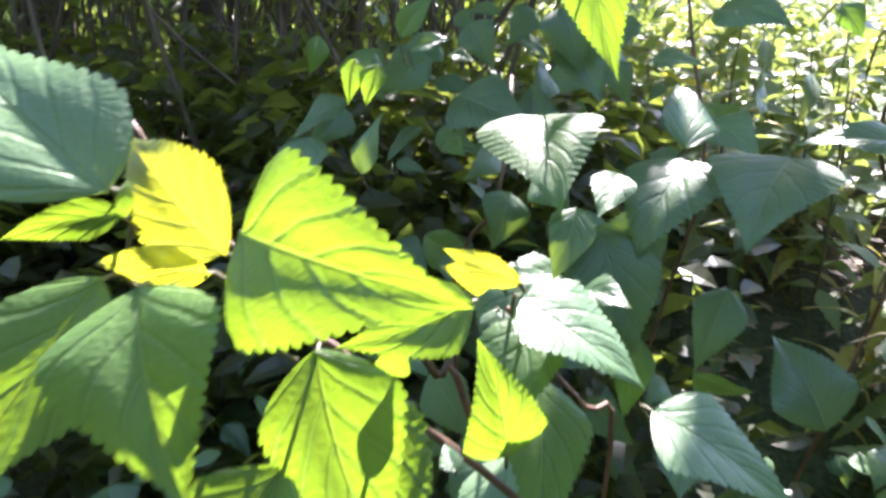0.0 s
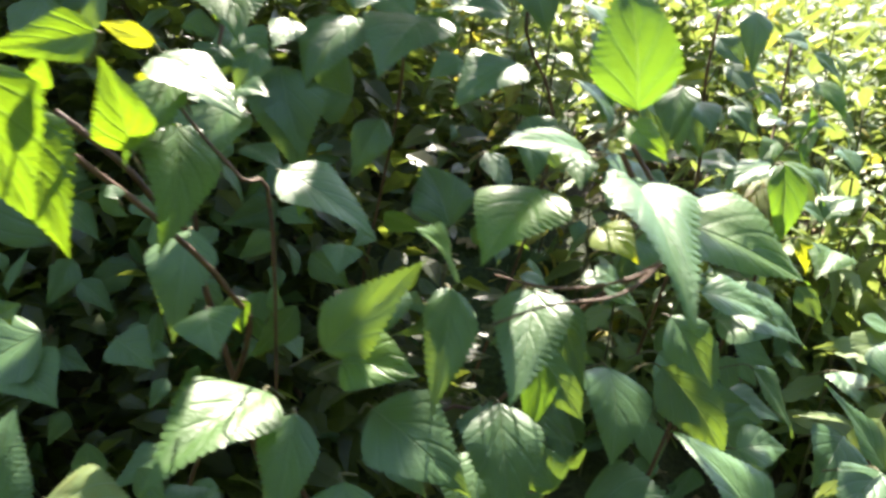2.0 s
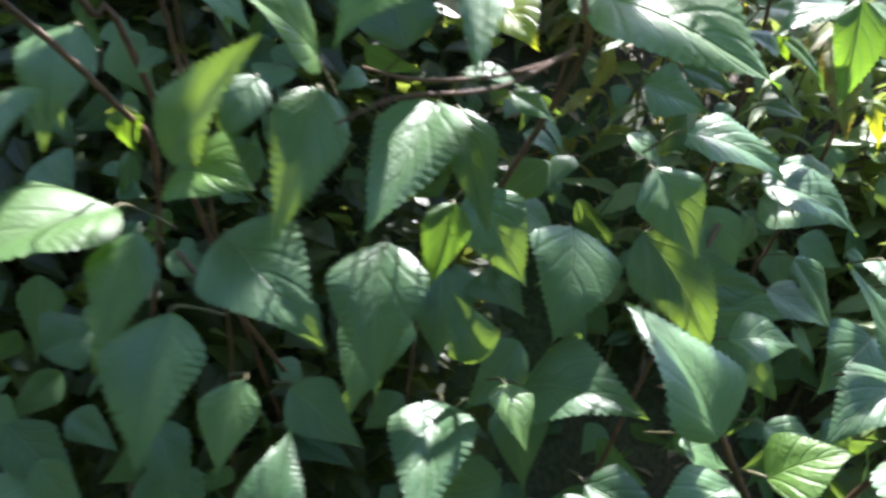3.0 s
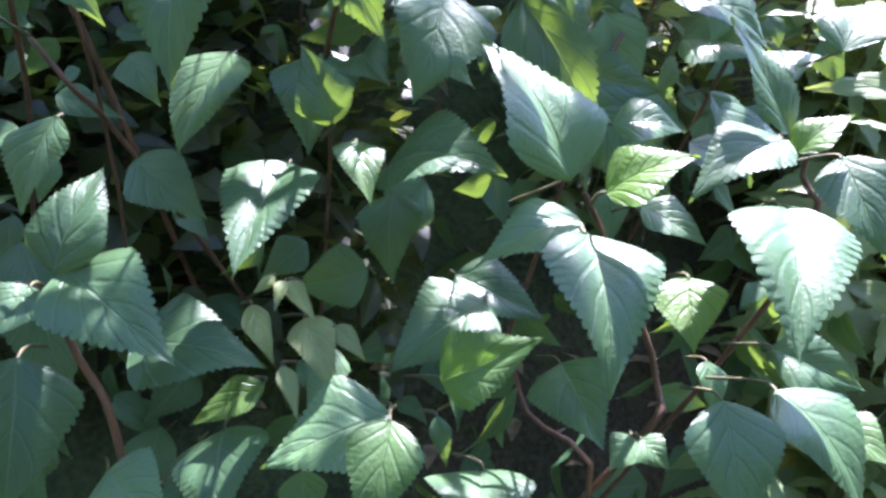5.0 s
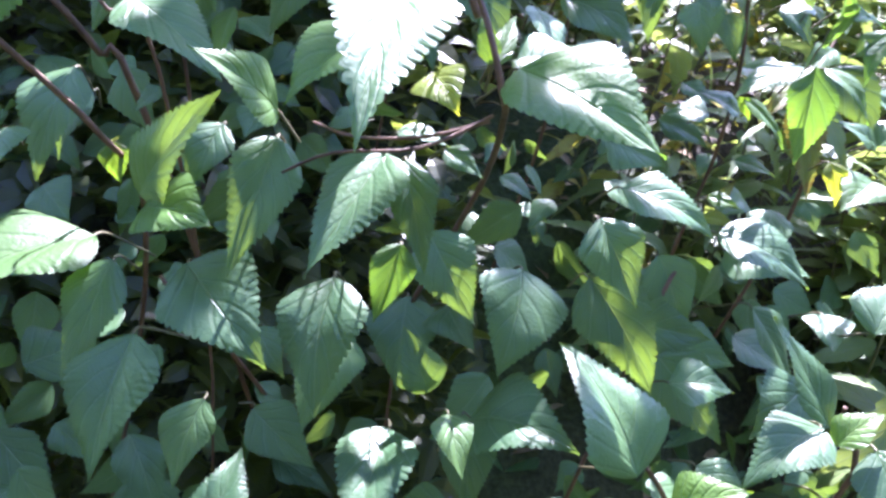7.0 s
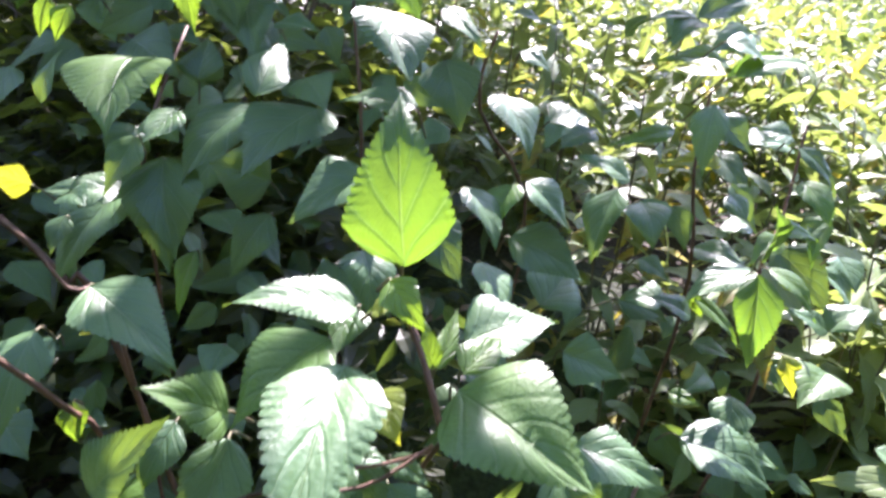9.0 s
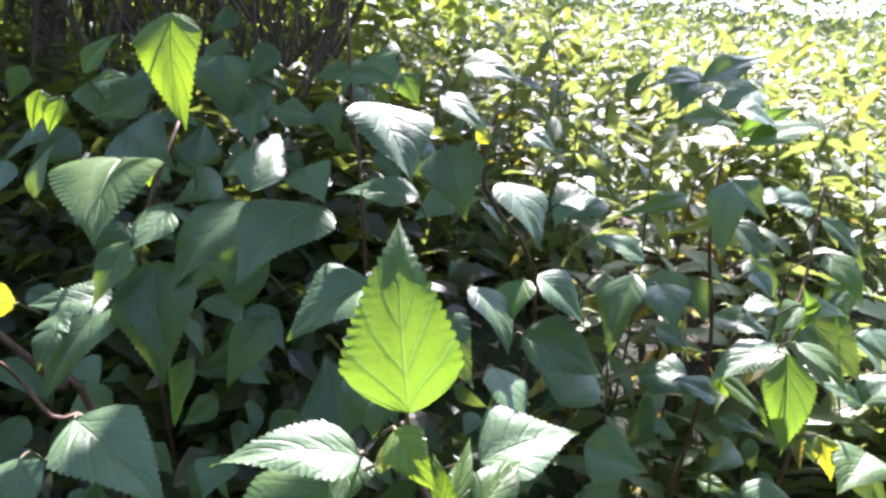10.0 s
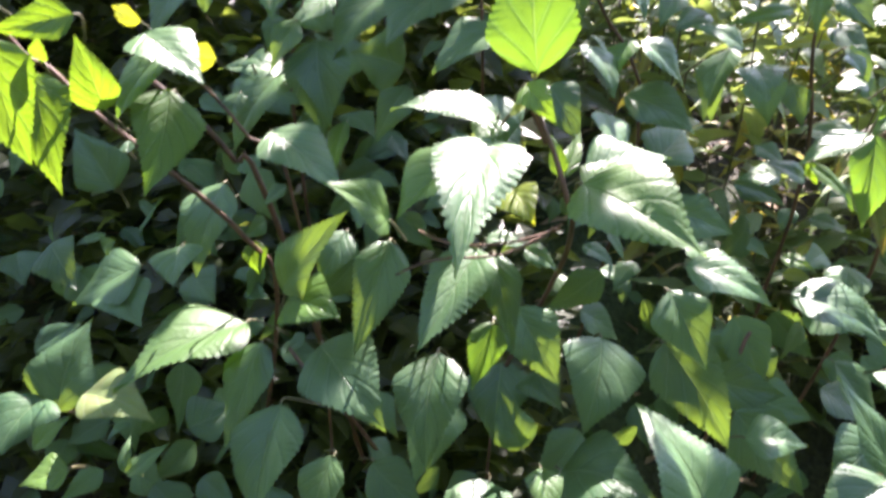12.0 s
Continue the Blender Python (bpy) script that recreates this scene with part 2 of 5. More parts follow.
def facing(base, tip, normal):
    """The pose of a leaf at base that points at tip, its upper side towards normal."""
    y = (Vector(tip) - Vector(base)).normalized()
    z = Vector(normal)
    z = (z - y * z.dot(y)).normalized()
    x = y.cross(z)
    m = Matrix((x, y, z)).transposed().to_4x4()
    m.translation = base
    return m


def plant(name, foot, label, category="shrub", group=""):
    ob = new(name)
    ob.empty_display_size = 0.05
    ob.location = foot
    return tagged(ob, label, category, group)


def stem(shrub, points, r0, r1, label="", knots=(), material=None):
    foot = shrub.location
    me = tube_mesh("stem", [Vector(p) - foot for p in points], r0, r1, material or STEM, knots=knots)
    return tagged(under(new("stem", me), shrub), label)


LEAF_RNG = random.Random(7)


def leaf(shrub, base, tip, normal, width, kind="g", node=None, label="", arch=None):
    """A leaf of its own shape on a stalk that comes from node (or from behind and below)."""
    rng = LEAF_RNG
    base, tip = Vector(base), Vector(tip)
    length = (tip - base).length
    material = KINDS[kind]
    curl = 0.06 if kind in "op" else 0.0
    me = leaf_mesh("leaf", length, width, material, rng, tip_curl=0.0, arch=arch or rng.uniform(0.04, 0.13) + curl)
    m = facing(base, tip, normal)
    ob = under(new("leaf", me), shrub)
    ob.matrix_basis = Matrix.Translation(-shrub.location) @ m
    if label:
        tagged(ob, label)
    back = (base - tip).normalized()
    if node is None:
        node = base + back * 0.03 * length + Vector((rng.uniform(-0.25, 0.25) * length, 0.6 * length, -0.38 * length))
    node = Vector(node)
    sag = base + back * 0.02 * length + Vector((0, 0.15 * length, -0.05 * length))
    inv = m.inverted()
    stalk = tube_mesh("petiole", [inv @ p for p in (base + (tip - base) * 0.03, sag, node)], 0.0006, 0.0008, STALK, sides=6)
    under(new("petiole", stalk), ob)
    return ob


# ---- holes cut in the unseen crown so that sun falls on chosen leaves ----
GAPS = []


def sun_gap(x, y, z, radius):
    GAPS.append((x, y, z, radius))


sun_gap(-0.068, 0.200, 1.210, 0.031)
sun_gap(-0.077, 0.207, 1.217, 0.018)
sun_gap(-0.074, 0.194, 1.189, 0.018)
sun_gap(-0.106, 0.195, 1.197, 0.005)
sun_gap(-0.026, 0.171, 1.216, 0.027)
sun_gap(-0.004, 0.156, 1.204, 0.026)
sun_gap(-0.013, 0.156, 1.191, 0.020)
sun_gap(-0.012, 0.182, 1.171, 0.020)
sun_gap(-0.108, 0.174, 1.180, 0.033)
sun_gap(-0.113, 0.162, 1.157, 0.021)
sun_gap(-0.102, 0.168, 1.169, 0.016)
sun_gap(-0.067, 0.149, 1.159, 0.012)
sun_gap(-0.059, 0.147, 1.157, 0.015)
sun_gap(-0.055, 0.153, 1.168, 0.012)
sun_gap(-0.020, 0.188, 1.149, 0.026)
sun_gap(-0.014, 0.182, 1.119, 0.021)
sun_gap(-0.041, 0.188, 1.149, 0.012)
sun_gap(-0.061, 0.176, 1.114, 0.029)
sun_gap(0.049, 0.224, 1.164, 0.015)
sun_gap(0.061, 0.216, 1.155, 0.012)
sun_gap(0.023, 0.208, 1.104, 0.008)
sun_gap(0.020, 0.232, 1.182, 0.006)
sun_gap(-0.049, 0.198, 1.167, 0.004)
sun_gap(0.019, 0.187, 1.156, 0.024)
sun_gap(-0.009, 0.192, 1.164, 0.006)
sun_gap(-0.010, 0.197, 1.116, 0.033)
sun_gap(-0.033, 0.208, 1.134, 0.021)
sun_gap(0.048, 0.363, 1.146, 0.011)
sun_gap(0.062, 0.388, 1.134, 0.007)
sun_gap(0.093, 0.251, 1.110, 0.004)
sun_gap(0.070, 0.299, 1.022, 0.008)
sun_gap(-0.084, 0.398, 0.953, 0.008)
sun_gap(0.010, 0.242, 1.106, 0.004)
sun_gap(0.225, 0.172, 1.201, 0.024)
sun_gap(0.224, 0.167, 1.183, 0.016)
sun_gap(0.230, 0.177, 1.217, 0.017)
sun_gap(0.232, 0.179, 1.225, 0.012)
sun_gap(0.193, 0.165, 1.147, 0.017)
sun_gap(0.207, 0.171, 1.149, 0.014)
sun_gap(0.238, 0.153, 1.160, 0.007)
sun_gap(0.232, 0.160, 1.154, 0.004)
sun_gap(0.215, 0.168, 1.138, 0.005)
sun_gap(0.220, 0.104, 1.134, 0.021)
sun_gap(0.215, 0.086, 1.124, 0.019)
sun_gap(0.209, 0.070, 1.116, 0.012)
sun_gap(0.225, 0.113, 1.139, 0.011)
sun_gap(0.188, 0.201, 1.117, 0.006)
sun_gap(0.252, 0.189, 1.126, 0.005)
sun_gap(0.263, 0.197, 1.125, 0.005)
sun_gap(0.233, 0.157, 1.107, 0.014)
sun_gap(0.293, 0.158, 1.121, 0.016)
sun_gap(0.299, 0.131, 1.107, 0.013)
sun_gap(0.276, 0.132, 1.105, 0.004)
sun_gap(0.281, 0.215, 1.112, 0.005)
sun_gap(0.309, 0.243, 1.105, 0.021)
sun_gap(0.323, 0.252, 1.111, 0.015)
sun_gap(0.229, 0.154, 1.088, 0.004)
sun_gap(0.145, 0.171, 1.104, 0.008)
sun_gap(0.134, 0.183, 1.073, 0.007)
sun_gap(0.203, 0.194, 1.061, 0.009)
sun_gap(0.196, 0.158, 1.036, 0.004)
sun_gap(0.038, 0.202, 1.002, 0.023)
sun_gap(0.071, 0.215, 1.006, 0.019)
sun_gap(0.042, 0.176, 0.994, 0.018)
sun_gap(0.063, 0.187, 0.997, 0.014)
sun_gap(-0.064, 0.287, 0.947, 0.019)
sun_gap(-0.075, 0.273, 0.926, 0.008)
sun_gap(-0.093, 0.261, 0.918, 0.016)
sun_gap(-0.015, 0.226, 0.944, 0.010)
sun_gap(0.010, 0.210, 0.939, 0.007)
sun_gap(-0.038, 0.195, 0.909, 0.007)
sun_gap(0.360, 0.225, 1.054, 0.008)
sun_gap(0.535, 0.350, 0.983, 0.018)
sun_gap(0.558, 0.354, 0.879, 0.006)
sun_gap(0.362, 0.185, 0.959, 0.004)
sun_gap(0.367, 0.103, 0.954, 0.015)
sun_gap(0.324, 0.128, 0.919, 0.004)
sun_gap(0.348, 0.103, 0.924, 0.010)
sun_gap(0.348, 0.087, 0.914, 0.005)
sun_gap(0.364, 0.100, 0.921, 0.006)
sun_gap(0.346, 0.068, 0.903, 0.004)
sun_gap(0.419, 0.109, 0.922, 0.018)
sun_gap(0.427, 0.091, 0.917, 0.017)
sun_gap(0.445, 0.109, 0.926, 0.012)
sun_gap(0.418, 0.077, 0.911, 0.006)
sun_gap(0.446, 0.172, 0.955, 0.004)
sun_gap(0.397, 0.120, 0.882, 0.004)
sun_gap(0.328, 0.195, 0.858, 0.004)
sun_gap(0.222, 0.187, 0.905, 0.014)
sun_gap(0.239, 0.176, 0.905, 0.016)
sun_gap(0.231, 0.158, 0.897, 0.015)
sun_gap(0.222, 0.153, 0.893, 0.006)
sun_gap(0.271, 0.175, 0.913, 0.004)
sun_gap(0.243, 0.220, 0.939, 0.004)
sun_gap(0.182, 0.216, 0.934, 0.006)
sun_gap(0.206, 0.212, 0.948, 0.004)
sun_gap(0.192, 0.198, 0.927, 0.004)
sun_gap(0.141, 0.194, 0.927, 0.005)
sun_gap(0.142, 0.151, 0.892, 0.004)
sun_gap(0.173, 0.131, 0.880, 0.004)
sun_gap(0.211, 0.140, 0.842, 0.005)
sun_gap(0.262, 0.125, 0.840, 0.004)
sun_gap(0.284, 0.089, 0.855, 0.004)
sun_gap(0.136, 0.125, 0.854, 0.004)
sun_gap(0.136, 0.142, 0.877, 0.004)
sun_gap(0.461, 0.085, 0.868, 0.004)
sun_gap(0.449, 0.056, 0.853, 0.004)
sun_gap(0.431, 0.051, 0.853, 0.004)
sun_gap(0.447, 0.177, 0.969, 0.004)
sun_gap(0.468, 0.165, 0.962, 0.005)
sun_gap(0.432, 0.179, 0.903, 0.004)
sun_gap(0.444, 0.144, 0.837, 0.005)
sun_gap(0.519, 0.227, 0.998, 0.013)
sun_gap(0.498, 0.244, 0.977, 0.013)
sun_gap(0.025, 0.413, 1.222, 0.004)
sun_gap(0.107, 0.410, 1.255, 0.007)
sun_gap(0.090, 0.424, 1.294, 0.011)
sun_gap(0.101, 0.421, 1.291, 0.009)
sun_gap(0.158, 0.443, 1.235, 0.005)
sun_gap(0.148, 0.390, 1.198, 0.006)
sun_gap(0.197, 0.326, 1.183, 0.004)
sun_gap(0.206, 0.276, 1.170, 0.017)
sun_gap(0.226, 0.341, 1.263, 0.007)
sun_gap(0.240, 0.328, 1.244, 0.015)
sun_gap(0.226, 0.387, 1.215, 0.009)
sun_gap(0.315, 0.357, 1.217, 0.015)
sun_gap(0.282, 0.384, 1.270, 0.006)
sun_gap(0.290, 0.301, 1.164, 0.006)
sun_gap(0.308, 0.317, 1.175, 0.005)
sun_gap(0.325, 0.321, 1.174, 0.004)
sun_gap(0.306, 0.285, 1.126, 0.004)
sun_gap(0.219, 0.251, 1.136, 0.004)
sun_gap(0.029, 0.350, 1.040, 0.006)
sun_gap(0.495, 0.494, 1.058, 0.007)
sun_gap(0.388, 0.352, 1.167, 0.010)
sun_gap(0.099, 0.377, 1.072, 0.004)
sun_gap(0.371, 0.408, 1.219, 0.008)
sun_gap(0.338, 0.414, 1.257, 0.005)
sun_gap(0.523, 0.372, 1.100, 0.020)
sun_gap(0.481, 0.366, 1.172, 0.012)
sun_gap(0.465, 0.377, 1.201, 0.007)
sun_gap(0.499, 0.413, 1.080, 0.008)
sun_gap(0.493, 0.394, 1.010, 0.008)
sun_gap(0.517, 0.412, 1.109, 0.008)
sun_gap(0.567, 0.408, 1.112, 0.007)
sun_gap(0.535, 0.366, 1.158, 0.005)
sun_gap(0.490, 0.370, 1.155, 0.006)
sun_gap(0.556, 0.581, 1.332, 0.015)
sun_gap(0.503, 0.411, 1.081, 0.006)
sun_gap(0.610, 0.439, 1.073, 0.006)
sun_gap(0.654, 0.436, 1.076, 0.008)
sun_gap(0.621, 0.394, 1.127, 0.007)
sun_gap(0.574, 0.392, 1.033, 0.006)
sun_gap(0.586, 0.387, 1.036, 0.007)
sun_gap(0.510, 0.401, 1.224, 0.011)
sun_gap(0.560, 0.388, 1.196, 0.006)
sun_gap(0.026, 0.333, 1.150, 0.016)
sun_gap(-0.041, 0.592, 1.255, 0.010)
sun_gap(-0.061, 0.594, 1.253, 0.008)
sun_gap(0.006, 0.590, 1.280, 0.007)
sun_gap(0.052, 0.526, 1.204, 0.006)
sun_gap(-0.040, 0.567, 1.222, 0.005)
sun_gap(0.295, 0.381, 1.258, 0.006)
sun_gap(0.234, 0.440, 1.309, 0.005)
sun_gap(-0.128, 0.377, 0.919, 0.009)
sun_gap(-0.085, 0.399, 0.952, 0.008)

# ---- leaf bank: shared blades for the inner, shaded leaves ----
BANK_RNG = random.Random(21)
BANK = [leaf_mesh("inner_leaf", 1.0, BANK_RNG.uniform(0.50, 0.80), GREEN, BANK_RNG, teeth=10, cols=3) for _ in range(12)]
VIEW_AXES = pose(0, 0, 1.25, -14, 0, 0)  # inner leaves are placed to fit the starting camera view: x across, y ahead, z up


def inner_leaves(shrub, count, xs, ys, zs, sizes, seed, keep=None, lift=(-0.1, 1.4)):
    """Leaves further inside a shrub, hanging outwards and down, facing up and out."""
    rng = random.Random(seed)
    made = 0
    while made < count:
        p = (rng.uniform(*xs), rng.uniform(*ys), rng.uniform(*zs))
        if keep and not keep(*p):
            continue
        base = VIEW_AXES @ Vector(p)
        if any(((base - Vector(g[:3])) - SUN * (base - Vector(g[:3])).dot(SUN)).length < g[3] + 0.03 for g in GAPS if (base - Vector(g[:3])).dot(SUN) > 0):
            continue
        size = sizes[0] + (sizes[1] - sizes[0]) * rng.random() ** 1.5
        a = rng.uniform(-1.3, 1.3)
        way = Vector((math.sin(a), -0.55 * math.cos(a) + rng.uniform(-0.2, 0.3), -rng.uniform(0.15, 0.95)))
        normal = Vector((rng.uniform(-1.3, 1.3), -0.6, rng.uniform(*lift)))
        m = facing(base, base + way, normal)
        ob = under(new("leaf", rng.choice(BANK)), shrub)
        ob.matrix_basis = Matrix.Translation(-shrub.location) @ m @ Matrix.Diagonal((size, size, size, 1))
        made += 1


def above(x, y):
    """Height of the ground: a low verge that climbs into a bank behind the shrubs."""
    def ease(t):
        t = min(1.0, max(0.0, t))
        return t * t * (3 - 2 * t)
    z = 0.05 + 0.92 * ease((y - 0.05) / 0.95) + 0.22 * max(0.0, min(y, 9.0) - 1.0)
    z += 0.05 * noise.noise((x * 0.9, y * 0.9, 0.0)) + 0.02 * noise.noise((x * 4.0, y * 4.0, 3.0))
    return z

# ---- shrubs ----
left_shrub = plant("shrub", (-0.05, 0.42, above(-0.05, 0.42)), "shrub with large backlit yellow-green toothed leaves on red stems")
centre_shrub = plant("shrub", (0.22, 0.36, above(0.22, 0.36)), "shrub shoot with one upright glowing leaf and broad sunlit leaves")
low_shrub = plant("shrub", (0.30, 0.42, above(0.30, 0.42)), "dense shrub with hanging blue-green toothed leaves in dappled shade")
rear_shrub = plant("shrub", (0.16, 0.62, above(0.16, 0.62)), "shaded shrub with dull green leaves and sun spots")
bank_shrub = plant("shrub", (0.60, 0.66, above(0.60, 0.66)), "straggling shrub with yellowing narrow leaves at the foot of the bank")
side_shrub = plant("shrub", (0.46, 0.40, above(0.46, 0.40)), "low shaded shrub filling the foot of the thicket")
stem(left_shrub, [(-0.050, 0.420, 0.300), (0.020, 0.460, 0.750), (0.073, 0.331, 0.979), (0.064, 0.287, 1.038), (0.024, 0.257, 1.092), (-0.009, 0.246, 1.123), (-0.031, 0.240, 1.149), (-0.043, 0.238, 1.156), (-0.061, 0.230, 1.184), (-0.077, 0.229, 1.202), (-0.091, 0.223, 1.227)], 0.0020, 0.0013)
stem(left_shrub, [(0.080, 0.500, 0.400), (0.100, 0.420, 0.800), (0.088, 0.310, 1.075), (0.069, 0.286, 1.107), (0.046, 0.290, 1.132), (0.030, 0.255, 1.160)], 0.0013, 0.0010)
stem(centre_shrub, [(0.260, 0.520, 0.400), (0.260, 0.500, 0.800), (0.250, 0.311, 0.942), (0.268, 0.239, 1.042), (0.259, 0.156, 1.096), (0.253, 0.141, 1.113), (0.246, 0.148, 1.133), (0.238, 0.159, 1.150), (0.234, 0.165, 1.161)], 0.0018, 0.0011)
stem(centre_shrub, [(0.245, 0.166, 1.134), (0.236, 0.170, 1.150), (0.229, 0.160, 1.150)], 0.0017, 0.0010)
stem(centre_shrub, [(0.251, 0.141, 1.100), (0.229, 0.144, 1.091), (0.203, 0.152, 1.086), (0.185, 0.178, 1.084)], 0.0008, 0.0006)
stem(centre_shrub, [(0.252, 0.142, 1.102), (0.226, 0.133, 1.089), (0.195, 0.140, 1.082), (0.176, 0.152, 1.069)], 0.0008, 0.0006)
stem(low_shrub, [(0.180, 0.360, 0.300), (0.154, 0.190, 0.690), (0.153, 0.195, 0.732), (0.145, 0.202, 0.775), (0.133, 0.206, 0.800), (0.124, 0.201, 0.841), (0.111, 0.201, 0.846)], 0.0026, 0.0018)
stem(low_shrub, [(0.380, 0.360, 0.300), (0.426, 0.176, 0.752), (0.438, 0.180, 0.811), (0.398, 0.193, 0.883), (0.369, 0.174, 0.922)], 0.0024, 0.0014)
stem(low_shrub, [(0.200, 0.550, 0.600), (0.112, 0.399, 0.849), (0.103, 0.336, 0.902), (0.078, 0.345, 0.929)], 0.0023, 0.0014)
stem(low_shrub, [(0.520, 0.400, 0.400), (0.532, 0.231, 0.844), (0.517, 0.228, 0.920), (0.512, 0.225, 0.935)], 0.0024, 0.0013)
stem(low_shrub, [(0.420, 0.420, 0.600), (0.427, 0.329, 0.938), (0.446, 0.348, 0.962)], 0.0021, 0.0012)
stem(rear_shrub, [(0.200, 0.800, 0.600), (0.230, 0.674, 1.009), (0.224, 0.569, 1.176), (0.209, 0.576, 1.285), (0.199, 0.603, 1.399)], 0.0017, 0.0014)
stem(rear_shrub, [(0.160, 0.600, 0.500), (0.036, 0.464, 1.011), (0.009, 0.448, 1.057), (-0.014, 0.438, 1.089), (-0.056, 0.441, 1.123)], 0.0029, 0.0027)
stem(rear_shrub, [(0.360, 0.750, 0.600), (0.396, 0.583, 1.075), (0.320, 0.501, 1.214), (0.322, 0.474, 1.277)], 0.0021, 0.0013)
stem(rear_shrub, [(0.060, 0.750, 0.600), (0.028, 0.611, 1.056), (0.052, 0.508, 1.167), (0.067, 0.569, 1.256)], 0.0021, 0.0013)
stem(bank_shrub, [(0.600, 0.660, 0.500), (0.613, 0.486, 0.974), (0.586, 0.475, 1.088), (0.617, 0.505, 1.147), (0.632, 0.522, 1.230)], 0.0021, 0.0013)
stem(bank_shrub, [(0.550, 0.700, 0.500), (0.554, 0.544, 1.007), (0.522, 0.506, 1.181), (0.522, 0.502, 1.251)], 0.0023, 0.0012)
stem(side_shrub, [(0.460, 0.400, 0.250), (0.424, 0.189, 0.710), (0.388, 0.229, 0.748), (0.370, 0.247, 0.796)], 0.0023, 0.0011)
leaf(left_shrub, (-0.082, 0.182, 1.211), (-0.145, 0.218, 1.254), (0.13, -0.66, 0.74), 0.045, "g")
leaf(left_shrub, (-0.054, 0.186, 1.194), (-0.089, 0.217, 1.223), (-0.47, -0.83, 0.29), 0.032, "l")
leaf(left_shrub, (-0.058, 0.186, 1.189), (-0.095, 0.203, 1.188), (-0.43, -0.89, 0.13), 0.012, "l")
leaf(left_shrub, (-0.085, 0.199, 1.203), (-0.116, 0.193, 1.196), (0.16, -0.97, 0.19), 0.011, "y")
leaf(left_shrub, (-0.079, 0.185, 1.204), (-0.079, 0.190, 1.214), (-0.06, -0.91, 0.41), 0.005, "y")
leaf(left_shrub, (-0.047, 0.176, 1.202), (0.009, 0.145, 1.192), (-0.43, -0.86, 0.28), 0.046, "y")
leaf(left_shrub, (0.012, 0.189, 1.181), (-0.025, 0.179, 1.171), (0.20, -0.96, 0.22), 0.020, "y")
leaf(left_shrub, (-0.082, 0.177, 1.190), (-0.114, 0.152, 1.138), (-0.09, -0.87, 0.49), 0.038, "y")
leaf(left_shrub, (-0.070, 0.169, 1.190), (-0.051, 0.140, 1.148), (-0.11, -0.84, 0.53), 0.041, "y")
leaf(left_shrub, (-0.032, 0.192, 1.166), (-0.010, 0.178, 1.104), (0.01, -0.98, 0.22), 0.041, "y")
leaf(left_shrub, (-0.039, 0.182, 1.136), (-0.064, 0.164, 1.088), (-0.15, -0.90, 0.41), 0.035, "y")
leaf(left_shrub, (0.030, 0.227, 1.172), (0.068, 0.208, 1.148), (0.29, -0.48, 0.83), 0.041, "g")
leaf(left_shrub, (0.038, 0.235, 1.162), (0.017, 0.211, 1.122), (-0.30, -0.74, 0.60), 0.029, "t")
leaf(left_shrub, (0.038, 0.237, 1.141), (0.032, 0.206, 1.086), (0.54, -0.75, 0.37), 0.040, "t")
leaf(left_shrub, (0.030, 0.223, 1.178), (0.005, 0.247, 1.184), (-0.65, -0.74, 0.19), 0.010, "l")
leaf(left_shrub, (-0.043, 0.194, 1.165), (-0.052, 0.207, 1.172), (-0.03, -0.47, 0.88), 0.009, "g")
leaf(left_shrub, (0.023, 0.189, 1.135), (0.013, 0.185, 1.172), (0.20, -0.98, -0.04), 0.024, "y")
leaf(left_shrub, (-0.011, 0.196, 1.157), (-0.007, 0.190, 1.171), (-0.14, -0.92, -0.35), 0.010, "y")
leaf(left_shrub, (-0.027, 0.215, 1.148), (-0.000, 0.182, 1.090), (0.01, -0.87, 0.50), 0.037, "y")
leaf(left_shrub, (0.073, 0.371, 1.146), (0.028, 0.354, 1.144), (0.18, -0.52, 0.84), 0.029, "g")
leaf(left_shrub, (0.065, 0.393, 1.141), (0.036, 0.360, 1.085), (-0.46, -0.63, 0.62), 0.057, "g")
leaf(left_shrub, (0.093, 0.384, 1.167), (0.111, 0.350, 1.106), (0.04, -0.87, 0.50), 0.042, "g")
leaf(left_shrub, (0.089, 0.261, 1.117), (0.138, 0.233, 1.086), (0.23, -0.52, 0.83), 0.045, "g")
leaf(left_shrub, (0.040, 0.315, 1.070), (0.032, 0.275, 1.013), (-0.23, -0.78, 0.58), 0.039, "g")
leaf(left_shrub, (0.065, 0.302, 1.032), (0.071, 0.294, 1.009), (-0.01, -0.95, 0.31), 0.018, "y")
leaf(left_shrub, (-0.036, 0.312, 1.061), (-0.067, 0.325, 1.101), (0.20, -0.88, 0.44), 0.039, "g")
leaf(left_shrub, (-0.065, 0.407, 0.969), (-0.122, 0.395, 0.933), (-0.37, -0.53, 0.76), 0.067, "g")
leaf(left_shrub, (0.067, 0.297, 1.156), (0.083, 0.275, 1.154), (-0.46, -0.41, 0.79), 0.019, "g")
leaf(left_shrub, (0.011, 0.237, 1.104), (0.007, 0.249, 1.109), (-0.15, -0.43, 0.89), 0.009, "g")
leaf(left_shrub, (0.034, 0.332, 1.152), (0.007, 0.336, 1.157), (-0.16, -0.98, 0.12), 0.019, "l")
leaf(centre_shrub, (0.236, 0.158, 1.167), (0.230, 0.181, 1.231), (-0.26, -0.92, 0.30), 0.041, "t")
leaf(centre_shrub, (0.220, 0.169, 1.146), (0.170, 0.159, 1.147), (0.11, -0.46, 0.88), 0.026, "g")
